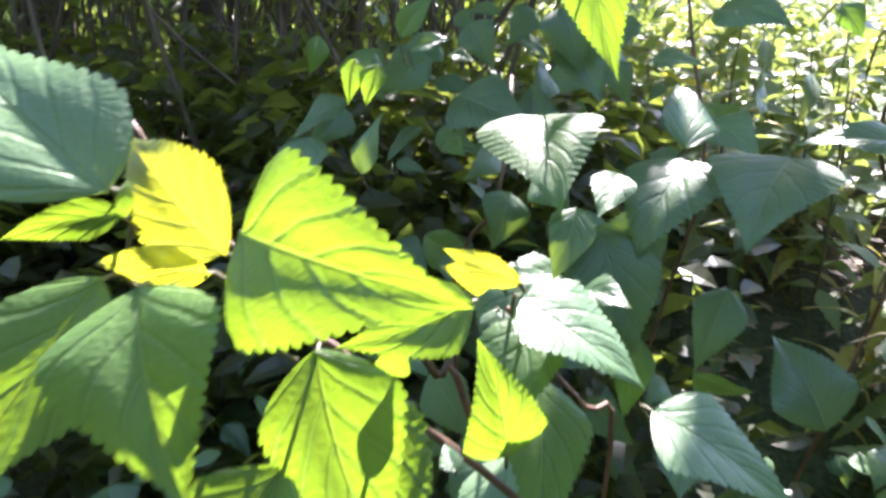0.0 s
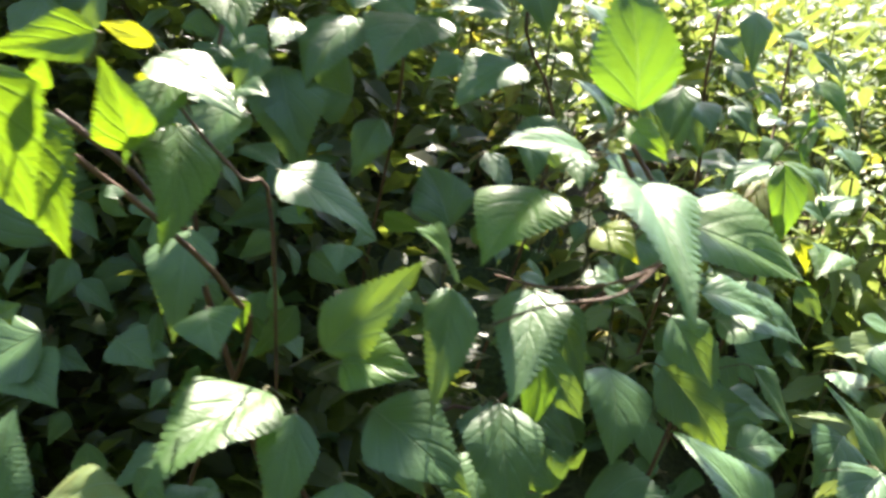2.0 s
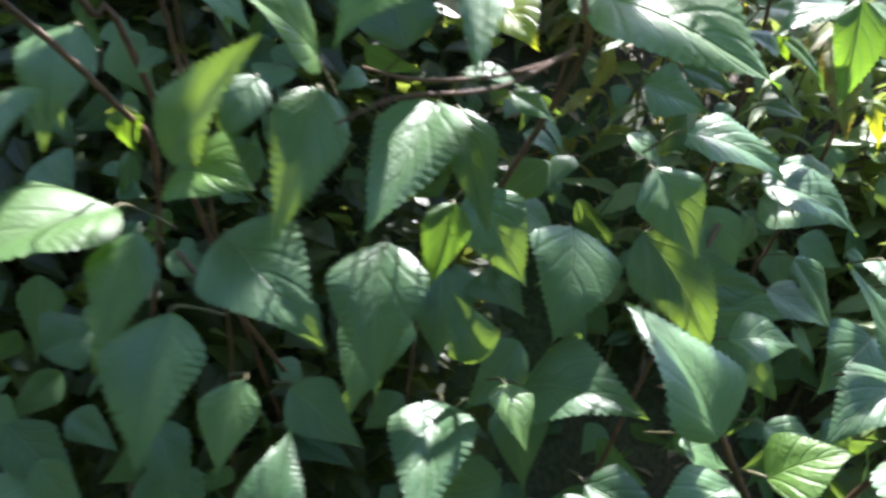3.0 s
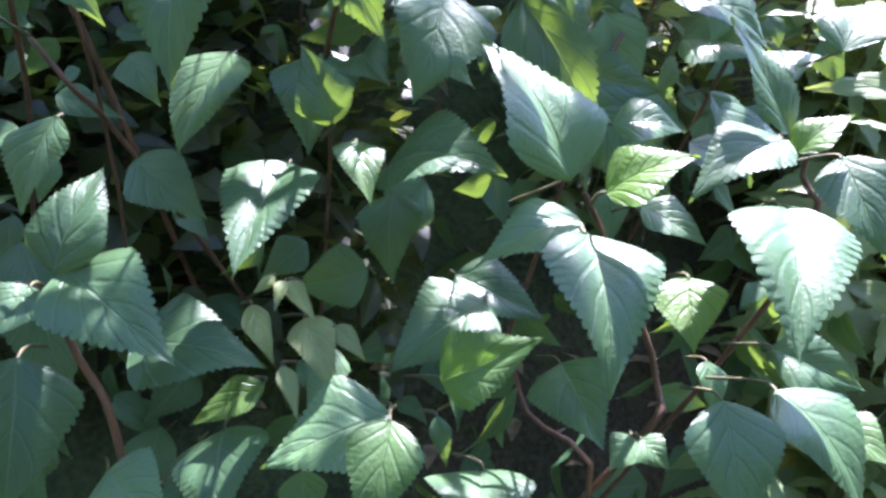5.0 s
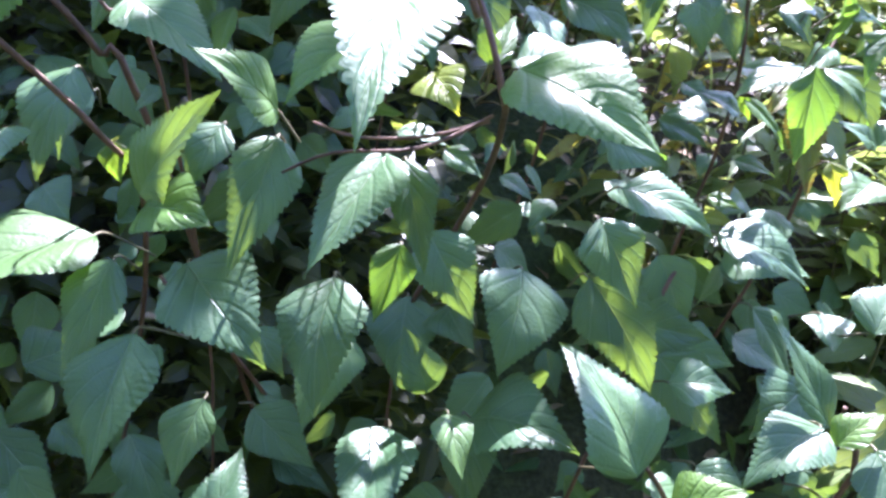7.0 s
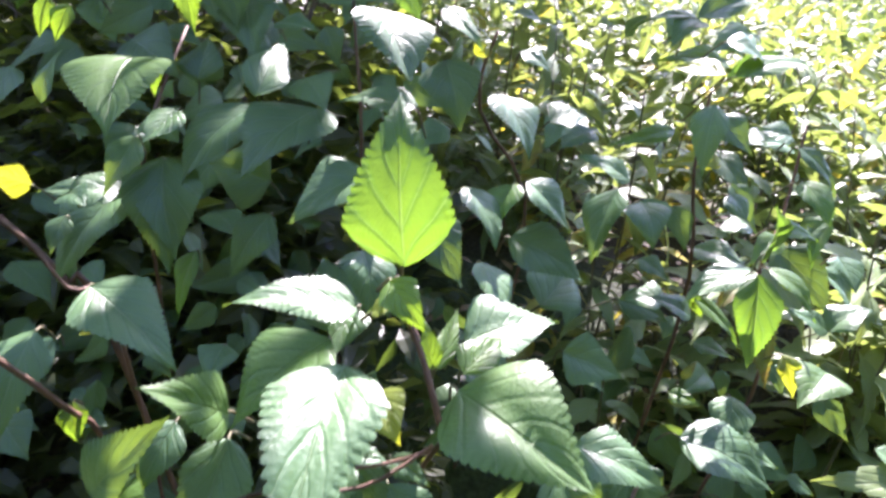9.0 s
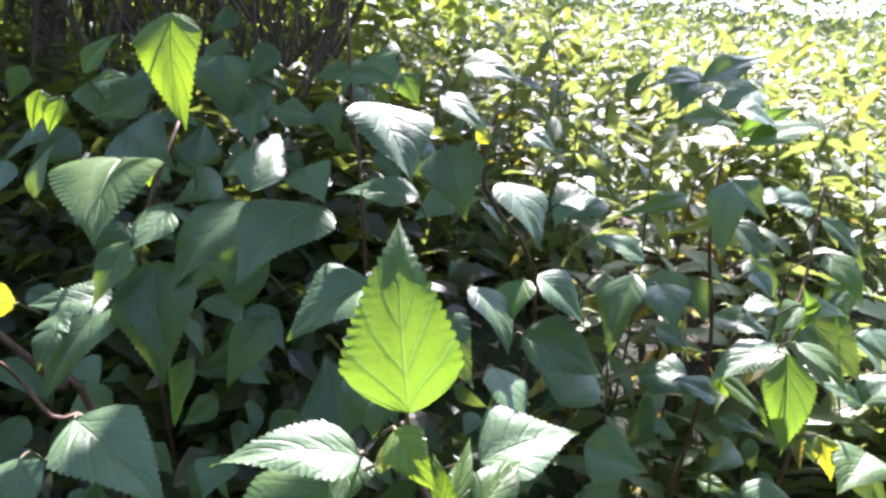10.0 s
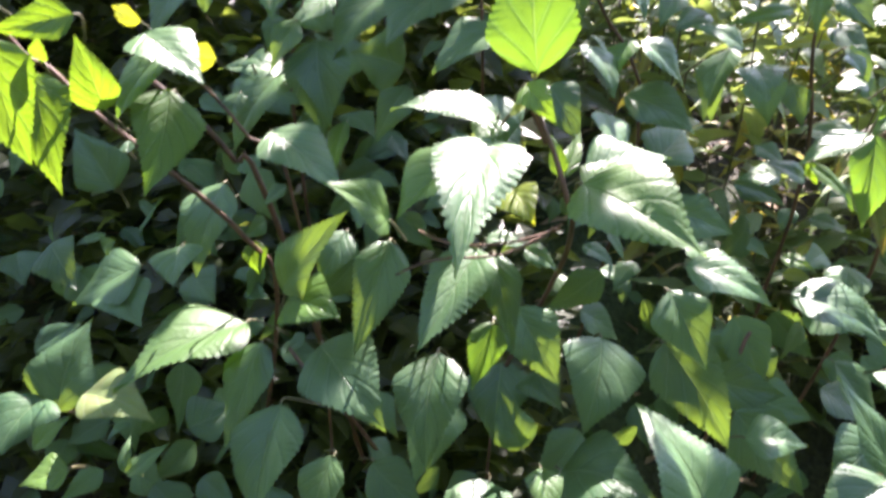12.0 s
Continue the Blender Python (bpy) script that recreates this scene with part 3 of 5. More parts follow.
leaf(centre_shrub, (0.231, 0.156, 1.162), (0.245, 0.141, 1.147), (-0.22, -0.77, 0.60), 0.016, "y")
leaf(centre_shrub, (0.225, 0.157, 1.148), (0.238, 0.154, 1.156), (-0.54, -0.29, 0.79), 0.012, "l")
leaf(centre_shrub, (0.218, 0.176, 1.144), (0.213, 0.158, 1.130), (-0.07, -0.57, 0.82), 0.018, "g")
leaf(centre_shrub, (0.216, 0.120, 1.142), (0.203, 0.051, 1.106), (0.00, -0.47, 0.88), 0.036, "g")
leaf(centre_shrub, (0.210, 0.190, 1.124), (0.173, 0.168, 1.091), (-0.47, -0.40, 0.79), 0.053, "t")
leaf(centre_shrub, (0.255, 0.183, 1.115), (0.250, 0.194, 1.135), (-0.06, -0.87, 0.50), 0.010, "y")
leaf(centre_shrub, (0.257, 0.183, 1.115), (0.268, 0.210, 1.135), (0.26, -0.64, 0.73), 0.010, "y")
leaf(centre_shrub, (0.230, 0.166, 1.111), (0.240, 0.144, 1.100), (-0.39, -0.56, 0.73), 0.022, "l")
leaf(centre_shrub, (0.262, 0.157, 1.118), (0.309, 0.114, 1.099), (-0.08, -0.48, 0.88), 0.057, "t")
leaf(centre_shrub, (0.272, 0.201, 1.106), (0.295, 0.225, 1.116), (0.02, -0.39, 0.92), 0.021, "y")
leaf(centre_shrub, (0.280, 0.244, 1.105), (0.333, 0.257, 1.114), (-0.03, -0.48, 0.88), 0.044, "g")
leaf(centre_shrub, (0.239, 0.168, 1.081), (0.256, 0.161, 1.072), (0.03, -0.75, 0.66), 0.012, "g")
leaf(centre_shrub, (0.218, 0.153, 1.089), (0.239, 0.152, 1.086), (0.11, -0.33, 0.94), 0.012, "g")
leaf(low_shrub, (0.168, 0.197, 1.083), (0.138, 0.162, 1.111), (0.82, -0.38, 0.42), 0.030, "t")
leaf(low_shrub, (0.108, 0.203, 1.037), (0.148, 0.172, 1.094), (-0.69, -0.72, 0.10), 0.033, "g")
leaf(low_shrub, (0.143, 0.209, 1.072), (0.130, 0.192, 1.043), (-0.09, -0.84, 0.54), 0.022, "g")
leaf(low_shrub, (0.169, 0.195, 1.072), (0.154, 0.163, 1.017), (0.16, -0.87, 0.46), 0.030, "g")
leaf(low_shrub, (0.114, 0.188, 1.036), (0.148, 0.163, 1.039), (-0.40, -0.45, 0.80), 0.036, "y")
leaf(low_shrub, (0.217, 0.199, 1.069), (0.187, 0.148, 1.027), (-0.32, -0.49, 0.81), 0.040, "g")
leaf(low_shrub, (0.226, 0.199, 1.067), (0.239, 0.173, 1.021), (-0.09, -0.87, 0.48), 0.022, "g")
leaf(low_shrub, (0.229, 0.205, 1.023), (0.219, 0.193, 0.985), (-0.06, -0.94, 0.33), 0.022, "t")
leaf(low_shrub, (0.248, 0.257, 1.012), (0.277, 0.231, 0.969), (-0.06, -0.87, 0.49), 0.039, "g")
leaf(low_shrub, (0.306, 0.259, 0.993), (0.291, 0.216, 0.944), (0.18, -0.77, 0.61), 0.057, "g")
leaf(low_shrub, (0.254, 0.216, 0.934), (0.238, 0.233, 0.964), (-0.08, -0.88, 0.46), 0.028, "g")
leaf(low_shrub, (0.132, 0.190, 1.010), (0.174, 0.151, 0.981), (-0.14, -0.69, 0.71), 0.047, "g")
leaf(low_shrub, (0.082, 0.220, 1.007), (0.026, 0.162, 0.990), (0.02, -0.30, 0.95), 0.054, "t")
leaf(low_shrub, (0.095, 0.203, 1.003), (0.082, 0.171, 0.953), (-0.24, -0.79, 0.57), 0.030, "g")
leaf(low_shrub, (0.115, 0.167, 0.985), (0.109, 0.124, 0.940), (-0.26, -0.67, 0.70), 0.042, "g")
leaf(low_shrub, (0.199, 0.187, 1.011), (0.196, 0.146, 0.961), (-0.25, -0.74, 0.62), 0.040, "g")
leaf(low_shrub, (-0.067, 0.262, 0.911), (-0.055, 0.301, 0.966), (0.00, -0.81, 0.58), 0.051, "g")
leaf(low_shrub, (-0.077, 0.265, 0.921), (-0.090, 0.225, 0.897), (-0.01, -0.51, 0.86), 0.048, "g")
leaf(low_shrub, (-0.028, 0.231, 0.945), (0.026, 0.209, 0.941), (-0.10, -0.43, 0.90), 0.037, "p")
leaf(low_shrub, (-0.026, 0.199, 0.911), (-0.050, 0.187, 0.906), (0.03, -0.42, 0.91), 0.027, "y")
leaf(low_shrub, (-0.060, 0.219, 0.909), (-0.040, 0.235, 0.926), (-0.19, -0.59, 0.79), 0.017, "y")
leaf(low_shrub, (0.011, 0.198, 0.909), (0.032, 0.214, 0.924), (-0.09, -0.62, 0.78), 0.014, "g")
leaf(low_shrub, (0.009, 0.199, 0.911), (0.007, 0.215, 0.927), (-0.02, -0.72, 0.70), 0.009, "g")
leaf(low_shrub, (0.341, 0.226, 1.057), (0.389, 0.209, 1.040), (0.13, -0.51, 0.85), 0.034, "g")
leaf(low_shrub, (0.343, 0.253, 1.031), (0.366, 0.228, 0.988), (-0.07, -0.87, 0.49), 0.039, "g")
leaf(low_shrub, (0.347, 0.258, 0.992), (0.392, 0.232, 0.929), (-0.05, -0.94, 0.35), 0.046, "g")
leaf(low_shrub, (0.442, 0.320, 0.923), (0.475, 0.288, 0.923), (-0.53, -0.53, 0.66), 0.042, "g")
leaf(low_shrub, (0.409, 0.272, 0.936), (0.460, 0.254, 0.882), (0.09, -0.92, 0.38), 0.048, "g")
leaf(low_shrub, (0.425, 0.339, 0.981), (0.450, 0.322, 0.928), (0.01, -0.95, 0.32), 0.039, "g")
leaf(low_shrub, (0.404, 0.344, 0.963), (0.437, 0.329, 0.918), (0.06, -0.93, 0.35), 0.045, "g")
leaf(low_shrub, (0.473, 0.355, 0.996), (0.537, 0.325, 0.970), (0.15, -0.45, 0.88), 0.057, "g")
leaf(low_shrub, (0.481, 0.224, 0.949), (0.442, 0.204, 0.923), (-0.12, -0.71, 0.69), 0.043, "g")
leaf(low_shrub, (0.531, 0.375, 0.930), (0.576, 0.354, 0.864), (0.44, -0.72, 0.53), 0.039, "g")
leaf(low_shrub, (0.350, 0.147, 0.938), (0.315, 0.197, 0.980), (0.22, -0.52, 0.82), 0.057, "g")
leaf(low_shrub, (0.352, 0.114, 0.946), (0.380, 0.107, 0.965), (-0.57, -0.23, 0.79), 0.030, "y")
leaf(low_shrub, (0.350, 0.129, 0.929), (0.309, 0.119, 0.911), (-0.30, -0.36, 0.88), 0.031, "g")
leaf(low_shrub, (0.348, 0.113, 0.930), (0.345, 0.058, 0.897), (0.07, -0.52, 0.85), 0.044, "g")
leaf(low_shrub, (0.444, 0.137, 0.936), (0.415, 0.065, 0.906), (-0.16, -0.31, 0.94), 0.048, "g")
leaf(low_shrub, (0.454, 0.169, 0.957), (0.406, 0.149, 0.931), (-0.32, -0.35, 0.88), 0.035, "g")
leaf(low_shrub, (0.413, 0.142, 0.898), (0.405, 0.109, 0.880), (-0.36, -0.38, 0.85), 0.032, "y")
leaf(low_shrub, (0.305, 0.128, 0.849), (0.343, 0.116, 0.882), (-0.63, -0.57, 0.53), 0.034, "t")
leaf(low_shrub, (0.335, 0.183, 0.856), (0.286, 0.157, 0.830), (-0.31, -0.33, 0.89), 0.052, "g")
leaf(low_shrub, (0.323, 0.210, 0.857), (0.368, 0.182, 0.847), (-0.11, -0.48, 0.87), 0.039, "g")
leaf(low_shrub, (0.235, 0.207, 0.914), (0.217, 0.140, 0.888), (-0.18, -0.31, 0.93), 0.043, "g")
leaf(low_shrub, (0.265, 0.202, 0.929), (0.272, 0.171, 0.910), (0.09, -0.49, 0.87), 0.024, "t")
leaf(low_shrub, (0.284, 0.232, 0.906), (0.332, 0.177, 0.927), (-0.54, -0.15, 0.83), 0.057, "g")
leaf(low_shrub, (0.255, 0.218, 0.931), (0.238, 0.233, 0.964), (0.18, -0.87, 0.47), 0.025, "g")
leaf(low_shrub, (0.208, 0.225, 0.959), (0.189, 0.190, 0.920), (-0.48, -0.53, 0.70), 0.043, "g")
leaf(low_shrub, (0.138, 0.200, 0.931), (0.129, 0.173, 0.896), (-0.45, -0.65, 0.61), 0.031, "g")
leaf(low_shrub, (0.150, 0.143, 0.887), (0.161, 0.183, 0.917), (-0.11, -0.58, 0.81), 0.032, "g")
leaf(low_shrub, (0.153, 0.147, 0.887), (0.201, 0.107, 0.870), (-0.09, -0.46, 0.88), 0.042, "g")
leaf(low_shrub, (0.173, 0.156, 0.845), (0.231, 0.142, 0.844), (-0.08, -0.39, 0.92), 0.049, "g")
leaf(low_shrub, (0.229, 0.155, 0.826), (0.198, 0.144, 0.810), (-0.27, -0.46, 0.85), 0.019, "y")
leaf(low_shrub, (0.283, 0.117, 0.841), (0.232, 0.103, 0.824), (-0.18, -0.40, 0.90), 0.046, "g")
leaf(low_shrub, (0.280, 0.093, 0.858), (0.269, 0.063, 0.829), (-0.14, -0.66, 0.74), 0.029, "t")
leaf(low_shrub, (0.212, 0.149, 0.804), (0.215, 0.100, 0.789), (-0.45, -0.30, 0.84), 0.047, "g")
leaf(low_shrub, (0.167, 0.123, 0.802), (0.200, 0.093, 0.798), (-0.31, -0.43, 0.85), 0.038, "g")
leaf(low_shrub, (0.138, 0.129, 0.857), (0.140, 0.093, 0.810), (0.59, -0.62, 0.51), 0.046, "g")
leaf(low_shrub, (0.140, 0.146, 0.879), (0.132, 0.123, 0.868), (0.01, -0.44, 0.90), 0.026, "g")
leaf(low_shrub, (0.376, 0.171, 0.829), (0.387, 0.124, 0.813), (-0.52, -0.38, 0.76), 0.043, "g")
leaf(low_shrub, (0.401, 0.078, 0.881), (0.403, 0.043, 0.849), (-0.23, -0.66, 0.71), 0.036, "g")
leaf(low_shrub, (0.433, 0.091, 0.876), (0.454, 0.049, 0.849), (0.12, -0.50, 0.86), 0.044, "g")
leaf(low_shrub, (0.322, 0.100, 0.825), (0.313, 0.053, 0.832), (-0.09, 0.17, 0.98), 0.043, "g")
leaf(low_shrub, (0.157, 0.244, 0.896), (0.197, 0.214, 0.879), (-0.14, -0.63, 0.76), 0.034, "g")
leaf(low_shrub, (0.291, 0.253, 0.883), (0.292, 0.220, 0.843), (-0.30, -0.74, 0.60), 0.035, "g")
leaf(low_shrub, (0.278, 0.221, 0.851), (0.238, 0.224, 0.837), (-0.23, -0.86, 0.45), 0.034, "g")
leaf(low_shrub, (0.457, 0.169, 0.958), (0.432, 0.204, 1.002), (0.20, -0.71, 0.67), 0.027, "g")
leaf(low_shrub, (0.477, 0.157, 0.954), (0.484, 0.116, 0.922), (-0.46, -0.58, 0.67), 0.032, "g")
leaf(low_shrub, (0.457, 0.161, 0.953), (0.482, 0.165, 0.971), (-0.52, -0.36, 0.77), 0.020, "y")
leaf(low_shrub, (0.401, 0.234, 0.938), (0.439, 0.227, 0.939), (-0.13, -0.43, 0.89), 0.034, "g")
leaf(low_shrub, (0.409, 0.195, 0.909), (0.436, 0.172, 0.900), (-0.10, -0.47, 0.88), 0.025, "g")
leaf(low_shrub, (0.475, 0.151, 0.855), (0.514, 0.127, 0.848), (-0.21, -0.57, 0.79), 0.032, "g")
leaf(low_shrub, (0.394, 0.289, 0.950), (0.445, 0.276, 0.948), (-0.20, -0.88, 0.42), 0.038, "g")
leaf(low_shrub, (0.302, 0.114, 0.842), (0.307, 0.103, 0.824), (-0.12, -0.87, 0.48), 0.009, "g")
leaf(low_shrub, (0.249, 0.134, 0.793), (0.252, 0.112, 0.775), (-0.19, -0.64, 0.74), 0.022, "t")
leaf(low_shrub, (0.157, 0.248, 0.948), (0.176, 0.223, 0.931), (-0.16, -0.64, 0.75), 0.020, "g")
leaf(low_shrub, (0.419, 0.155, 0.794), (0.403, 0.142, 0.783), (-0.15, -0.55, 0.82), 0.020, "g")
leaf(low_shrub, (0.423, 0.154, 0.794), (0.435, 0.139, 0.786), (-0.19, -0.59, 0.78), 0.020, "g")
leaf(low_shrub, (0.444, 0.153, 0.845), (0.442, 0.132, 0.826), (0.13, -0.67, 0.74), 0.018, "g")
leaf(low_shrub, (0.247, 0.317, 0.942), (0.243, 0.274, 0.894), (-0.29, -0.70, 0.65), 0.050, "g")
leaf(low_shrub, (0.271, 0.293, 0.950), (0.283, 0.241, 0.945), (-0.66, -0.22, 0.72), 0.038, "g")
leaf(low_shrub, (0.504, 0.216, 0.990), (0.540, 0.250, 1.011), (-0.28, -0.26, 0.92), 0.037, "g")
leaf(low_shrub, (0.502, 0.258, 0.981), (0.491, 0.225, 0.972), (-0.17, -0.20, 0.96), 0.029, "g")
leaf(low_shrub, (0.507, 0.130, 0.828), (0.521, 0.103, 0.823), (-0.34, -0.35, 0.87), 0.030, "t")
leaf(low_shrub, (-0.142, 0.364, 0.903), (-0.101, 0.373, 0.928), (-0.34, -0.57, 0.75), 0.034, "g")
leaf(low_shrub, (-0.134, 0.433, 0.950), (-0.095, 0.420, 0.913), (0.21, -0.84, 0.49), 0.046, "g")
leaf(low_shrub, (-0.083, 0.402, 0.954), (-0.047, 0.360, 0.932), (-0.05, -0.48, 0.87), 0.048, "g")
leaf(low_shrub, (0.032, 0.243, 0.916), (0.059, 0.266, 0.921), (0.30, -0.52, 0.80), 0.036, "g")
leaf(rear_shrub, (0.065, 0.416, 1.228), (0.068, 0.353, 1.180), (-0.10, -0.61, 0.79), 0.068, "t")
leaf(rear_shrub, (0.092, 0.432, 1.323), (0.107, 0.408, 1.247), (-0.17, -0.95, 0.26), 0.042, "y")
leaf(rear_shrub, (0.148, 0.406, 1.211), (0.160, 0.463, 1.248), (0.10, -0.56, 0.83), 0.032, "g")
leaf(rear_shrub, (0.150, 0.397, 1.205), (0.110, 0.362, 1.154), (-0.44, -0.54, 0.72), 0.057, "g")
leaf(rear_shrub, (0.191, 0.372, 1.209), (0.151, 0.326, 1.167), (-0.28, -0.50, 0.82), 0.065, "g")
leaf(rear_shrub, (0.095, 0.377, 1.167), (0.106, 0.352, 1.098), (-0.11, -0.94, 0.33), 0.050, "g")
leaf(rear_shrub, (0.039, 0.367, 1.127), (0.035, 0.352, 1.105), (-0.15, -0.81, 0.57), 0.018, "g")
leaf(rear_shrub, (0.165, 0.371, 1.138), (0.143, 0.355, 1.096), (-0.23, -0.86, 0.45), 0.028, "g")
leaf(rear_shrub, (0.226, 0.281, 1.184), (0.185, 0.270, 1.155), (-0.44, -0.44, 0.79), 0.046, "g")
leaf(rear_shrub, (0.223, 0.350, 1.273), (0.245, 0.317, 1.231), (0.41, -0.60, 0.68), 0.057, "g")
leaf(rear_shrub, (0.256, 0.375, 1.216), (0.203, 0.395, 1.214), (-0.23, -0.52, 0.82), 0.027, "g")
leaf(rear_shrub, (0.306, 0.365, 1.230), (0.325, 0.336, 1.193), (0.40, -0.60, 0.69), 0.044, "g")
leaf(rear_shrub, (0.267, 0.392, 1.282), (0.295, 0.375, 1.257), (0.25, -0.64, 0.73), 0.023, "g")
leaf(rear_shrub, (0.282, 0.310, 1.176), (0.300, 0.287, 1.145), (0.51, -0.52, 0.68), 0.031, "g")
leaf(rear_shrub, (0.313, 0.317, 1.180), (0.300, 0.302, 1.151), (-0.68, -0.49, 0.55), 0.026, "t")
leaf(rear_shrub, (0.323, 0.326, 1.181), (0.352, 0.316, 1.152), (0.42, -0.62, 0.66), 0.033, "g")
leaf(rear_shrub, (0.317, 0.329, 1.144), (0.366, 0.317, 1.121), (0.04, -0.85, 0.52), 0.037, "g")
leaf(rear_shrub, (0.293, 0.290, 1.137), (0.306, 0.260, 1.110), (0.41, -0.50, 0.77), 0.030, "g")
leaf(rear_shrub, (0.224, 0.261, 1.146), (0.228, 0.243, 1.116), (0.47, -0.73, 0.50), 0.033, "g")
leaf(rear_shrub, (0.080, 0.372, 1.181), (0.065, 0.356, 1.144), (-0.21, -0.86, 0.46), 0.025, "g")
leaf(rear_shrub, (0.103, 0.383, 1.199), (0.087, 0.356, 1.178), (-0.03, -0.60, 0.80), 0.024, "g")
leaf(rear_shrub, (0.038, 0.350, 1.051), (0.021, 0.333, 1.007), (-0.53, -0.70, 0.48), 0.037, "g")
leaf(rear_shrub, (0.376, 0.364, 1.055), (0.420, 0.354, 1.041), (0.00, -0.83, 0.56), 0.041, "g")
leaf(rear_shrub, (0.510, 0.490, 1.062), (0.475, 0.504, 1.054), (-0.34, -0.33, 0.88), 0.038, "g")
leaf(rear_shrub, (0.393, 0.354, 1.178), (0.375, 0.335, 1.129), (-0.86, -0.28, 0.43), 0.040, "g")
leaf(rear_shrub, (0.422, 0.381, 1.166), (0.424, 0.349, 1.142), (-0.17, -0.61, 0.78), 0.035, "g")
leaf(rear_shrub, (0.274, 0.400, 1.249), (0.286, 0.375, 1.203), (-0.11, -0.89, 0.45), 0.042, "g")
leaf(rear_shrub, (0.178, 0.450, 1.226), (0.196, 0.415, 1.204), (-0.26, -0.61, 0.75), 0.034, "g")
leaf(rear_shrub, (0.118, 0.372, 1.109), (0.110, 0.364, 1.065), (-0.69, -0.67, 0.27), 0.027, "t")
leaf(rear_shrub, (0.141, 0.356, 1.050), (0.133, 0.334, 1.034), (-0.07, -0.58, 0.81), 0.028, "g")
leaf(rear_shrub, (0.152, 0.493, 1.265), (0.183, 0.478, 1.261), (-0.09, -0.42, 0.90), 0.034, "g")
leaf(rear_shrub, (0.215, 0.348, 1.066), (0.201, 0.390, 1.106), (-0.18, -0.71, 0.68), 0.048, "g")
leaf(rear_shrub, (0.346, 0.336, 1.097), (0.376, 0.373, 1.117), (0.11, -0.54, 0.84), 0.041, "g")
leaf(rear_shrub, (0.353, 0.401, 1.215), (0.383, 0.408, 1.220), (-0.02, -0.55, 0.84), 0.031, "g")
leaf(rear_shrub, (0.329, 0.415, 1.260), (0.351, 0.409, 1.248), (0.24, -0.63, 0.74), 0.022, "g")
leaf(rear_shrub, (0.421, 0.404, 1.177), (0.380, 0.413, 1.191), (0.12, -0.61, 0.79), 0.023, "g")
leaf(rear_shrub, (-0.039, 0.594, 1.264), (-0.048, 0.587, 1.230), (-0.12, -0.97, 0.20), 0.022, "y")
leaf(rear_shrub, (-0.057, 0.597, 1.268), (-0.062, 0.590, 1.231), (-0.13, -0.97, 0.21), 0.020, "y")
leaf(rear_shrub, (-0.013, 0.592, 1.276), (0.023, 0.589, 1.284), (-0.21, -0.69, 0.69), 0.021, "g")
leaf(rear_shrub, (-0.021, 0.595, 1.285), (0.009, 0.599, 1.321), (-0.35, -0.86, 0.38), 0.023, "t")
leaf(rear_shrub, (0.050, 0.530, 1.222), (0.053, 0.524, 1.195), (-0.15, -0.97, 0.21), 0.016, "y")
leaf(rear_shrub, (0.102, 0.561, 1.307), (0.114, 0.542, 1.256), (-0.08, -0.94, 0.33), 0.043, "g")
leaf(rear_shrub, (0.114, 0.576, 1.285), (0.130, 0.534, 1.234), (-0.15, -0.79, 0.60), 0.050, "g")
leaf(rear_shrub, (0.024, 0.558, 1.240), (0.077, 0.507, 1.214), (-0.30, -0.66, 0.69), 0.056, "g")
leaf(rear_shrub, (-0.049, 0.556, 1.179), (-0.032, 0.564, 1.227), (-0.53, -0.79, 0.31), 0.026, "g")
leaf(rear_shrub, (0.082, 0.544, 1.212), (0.084, 0.579, 1.250), (-0.14, -0.71, 0.69), 0.039, "g")
leaf(rear_shrub, (0.215, 0.544, 1.306), (0.252, 0.502, 1.288), (-0.35, -0.59, 0.72), 0.048, "g")
leaf(rear_shrub, (0.293, 0.482, 1.308), (0.337, 0.473, 1.298), (0.06, -0.58, 0.81), 0.042, "g")
leaf(bank_shrub, (0.522, 0.377, 1.120), (0.519, 0.362, 1.049), (-0.15, -0.97, 0.21), 0.038, "t")
leaf(bank_shrub, (0.485, 0.374, 1.178), (0.494, 0.360, 1.162), (0.22, -0.68, 0.70), 0.023, "g")
leaf(bank_shrub, (0.474, 0.382, 1.204), (0.457, 0.371, 1.193), (0.27, -0.86, 0.44), 0.016, "l")
leaf(bank_shrub, (0.492, 0.416, 1.088), (0.504, 0.411, 1.072), (-0.18, -0.97, 0.18), 0.011, "y")
leaf(bank_shrub, (0.482, 0.401, 1.011), (0.504, 0.386, 1.007), (-0.24, -0.59, 0.78), 0.015, "y")
leaf(bank_shrub, (0.393, 0.406, 1.167), (0.402, 0.394, 1.117), (-0.16, -0.97, 0.20), 0.020, "g")
leaf(bank_shrub, (0.485, 0.394, 1.078), (0.450, 0.402, 1.090), (0.19, -0.50, 0.85), 0.027, "g")
leaf(bank_shrub, (0.537, 0.406, 1.115), (0.475, 0.396, 1.086), (-0.35, -0.33, 0.87), 0.033, "g")
leaf(bank_shrub, (0.551, 0.409, 1.118), (0.583, 0.385, 1.083), (0.24, -0.68, 0.69), 0.024, "t")
leaf(bank_shrub, (0.521, 0.370, 1.137), (0.501, 0.341, 1.178), (0.53, -0.79, -0.31), 0.033, "t")
leaf(bank_shrub, (0.518, 0.365, 1.158), (0.551, 0.359, 1.152), (0.04, -0.57, 0.82), 0.020, "t")
leaf(bank_shrub, (0.501, 0.368, 1.158), (0.477, 0.369, 1.150), (-0.34, -0.32, 0.88), 0.025, "g")
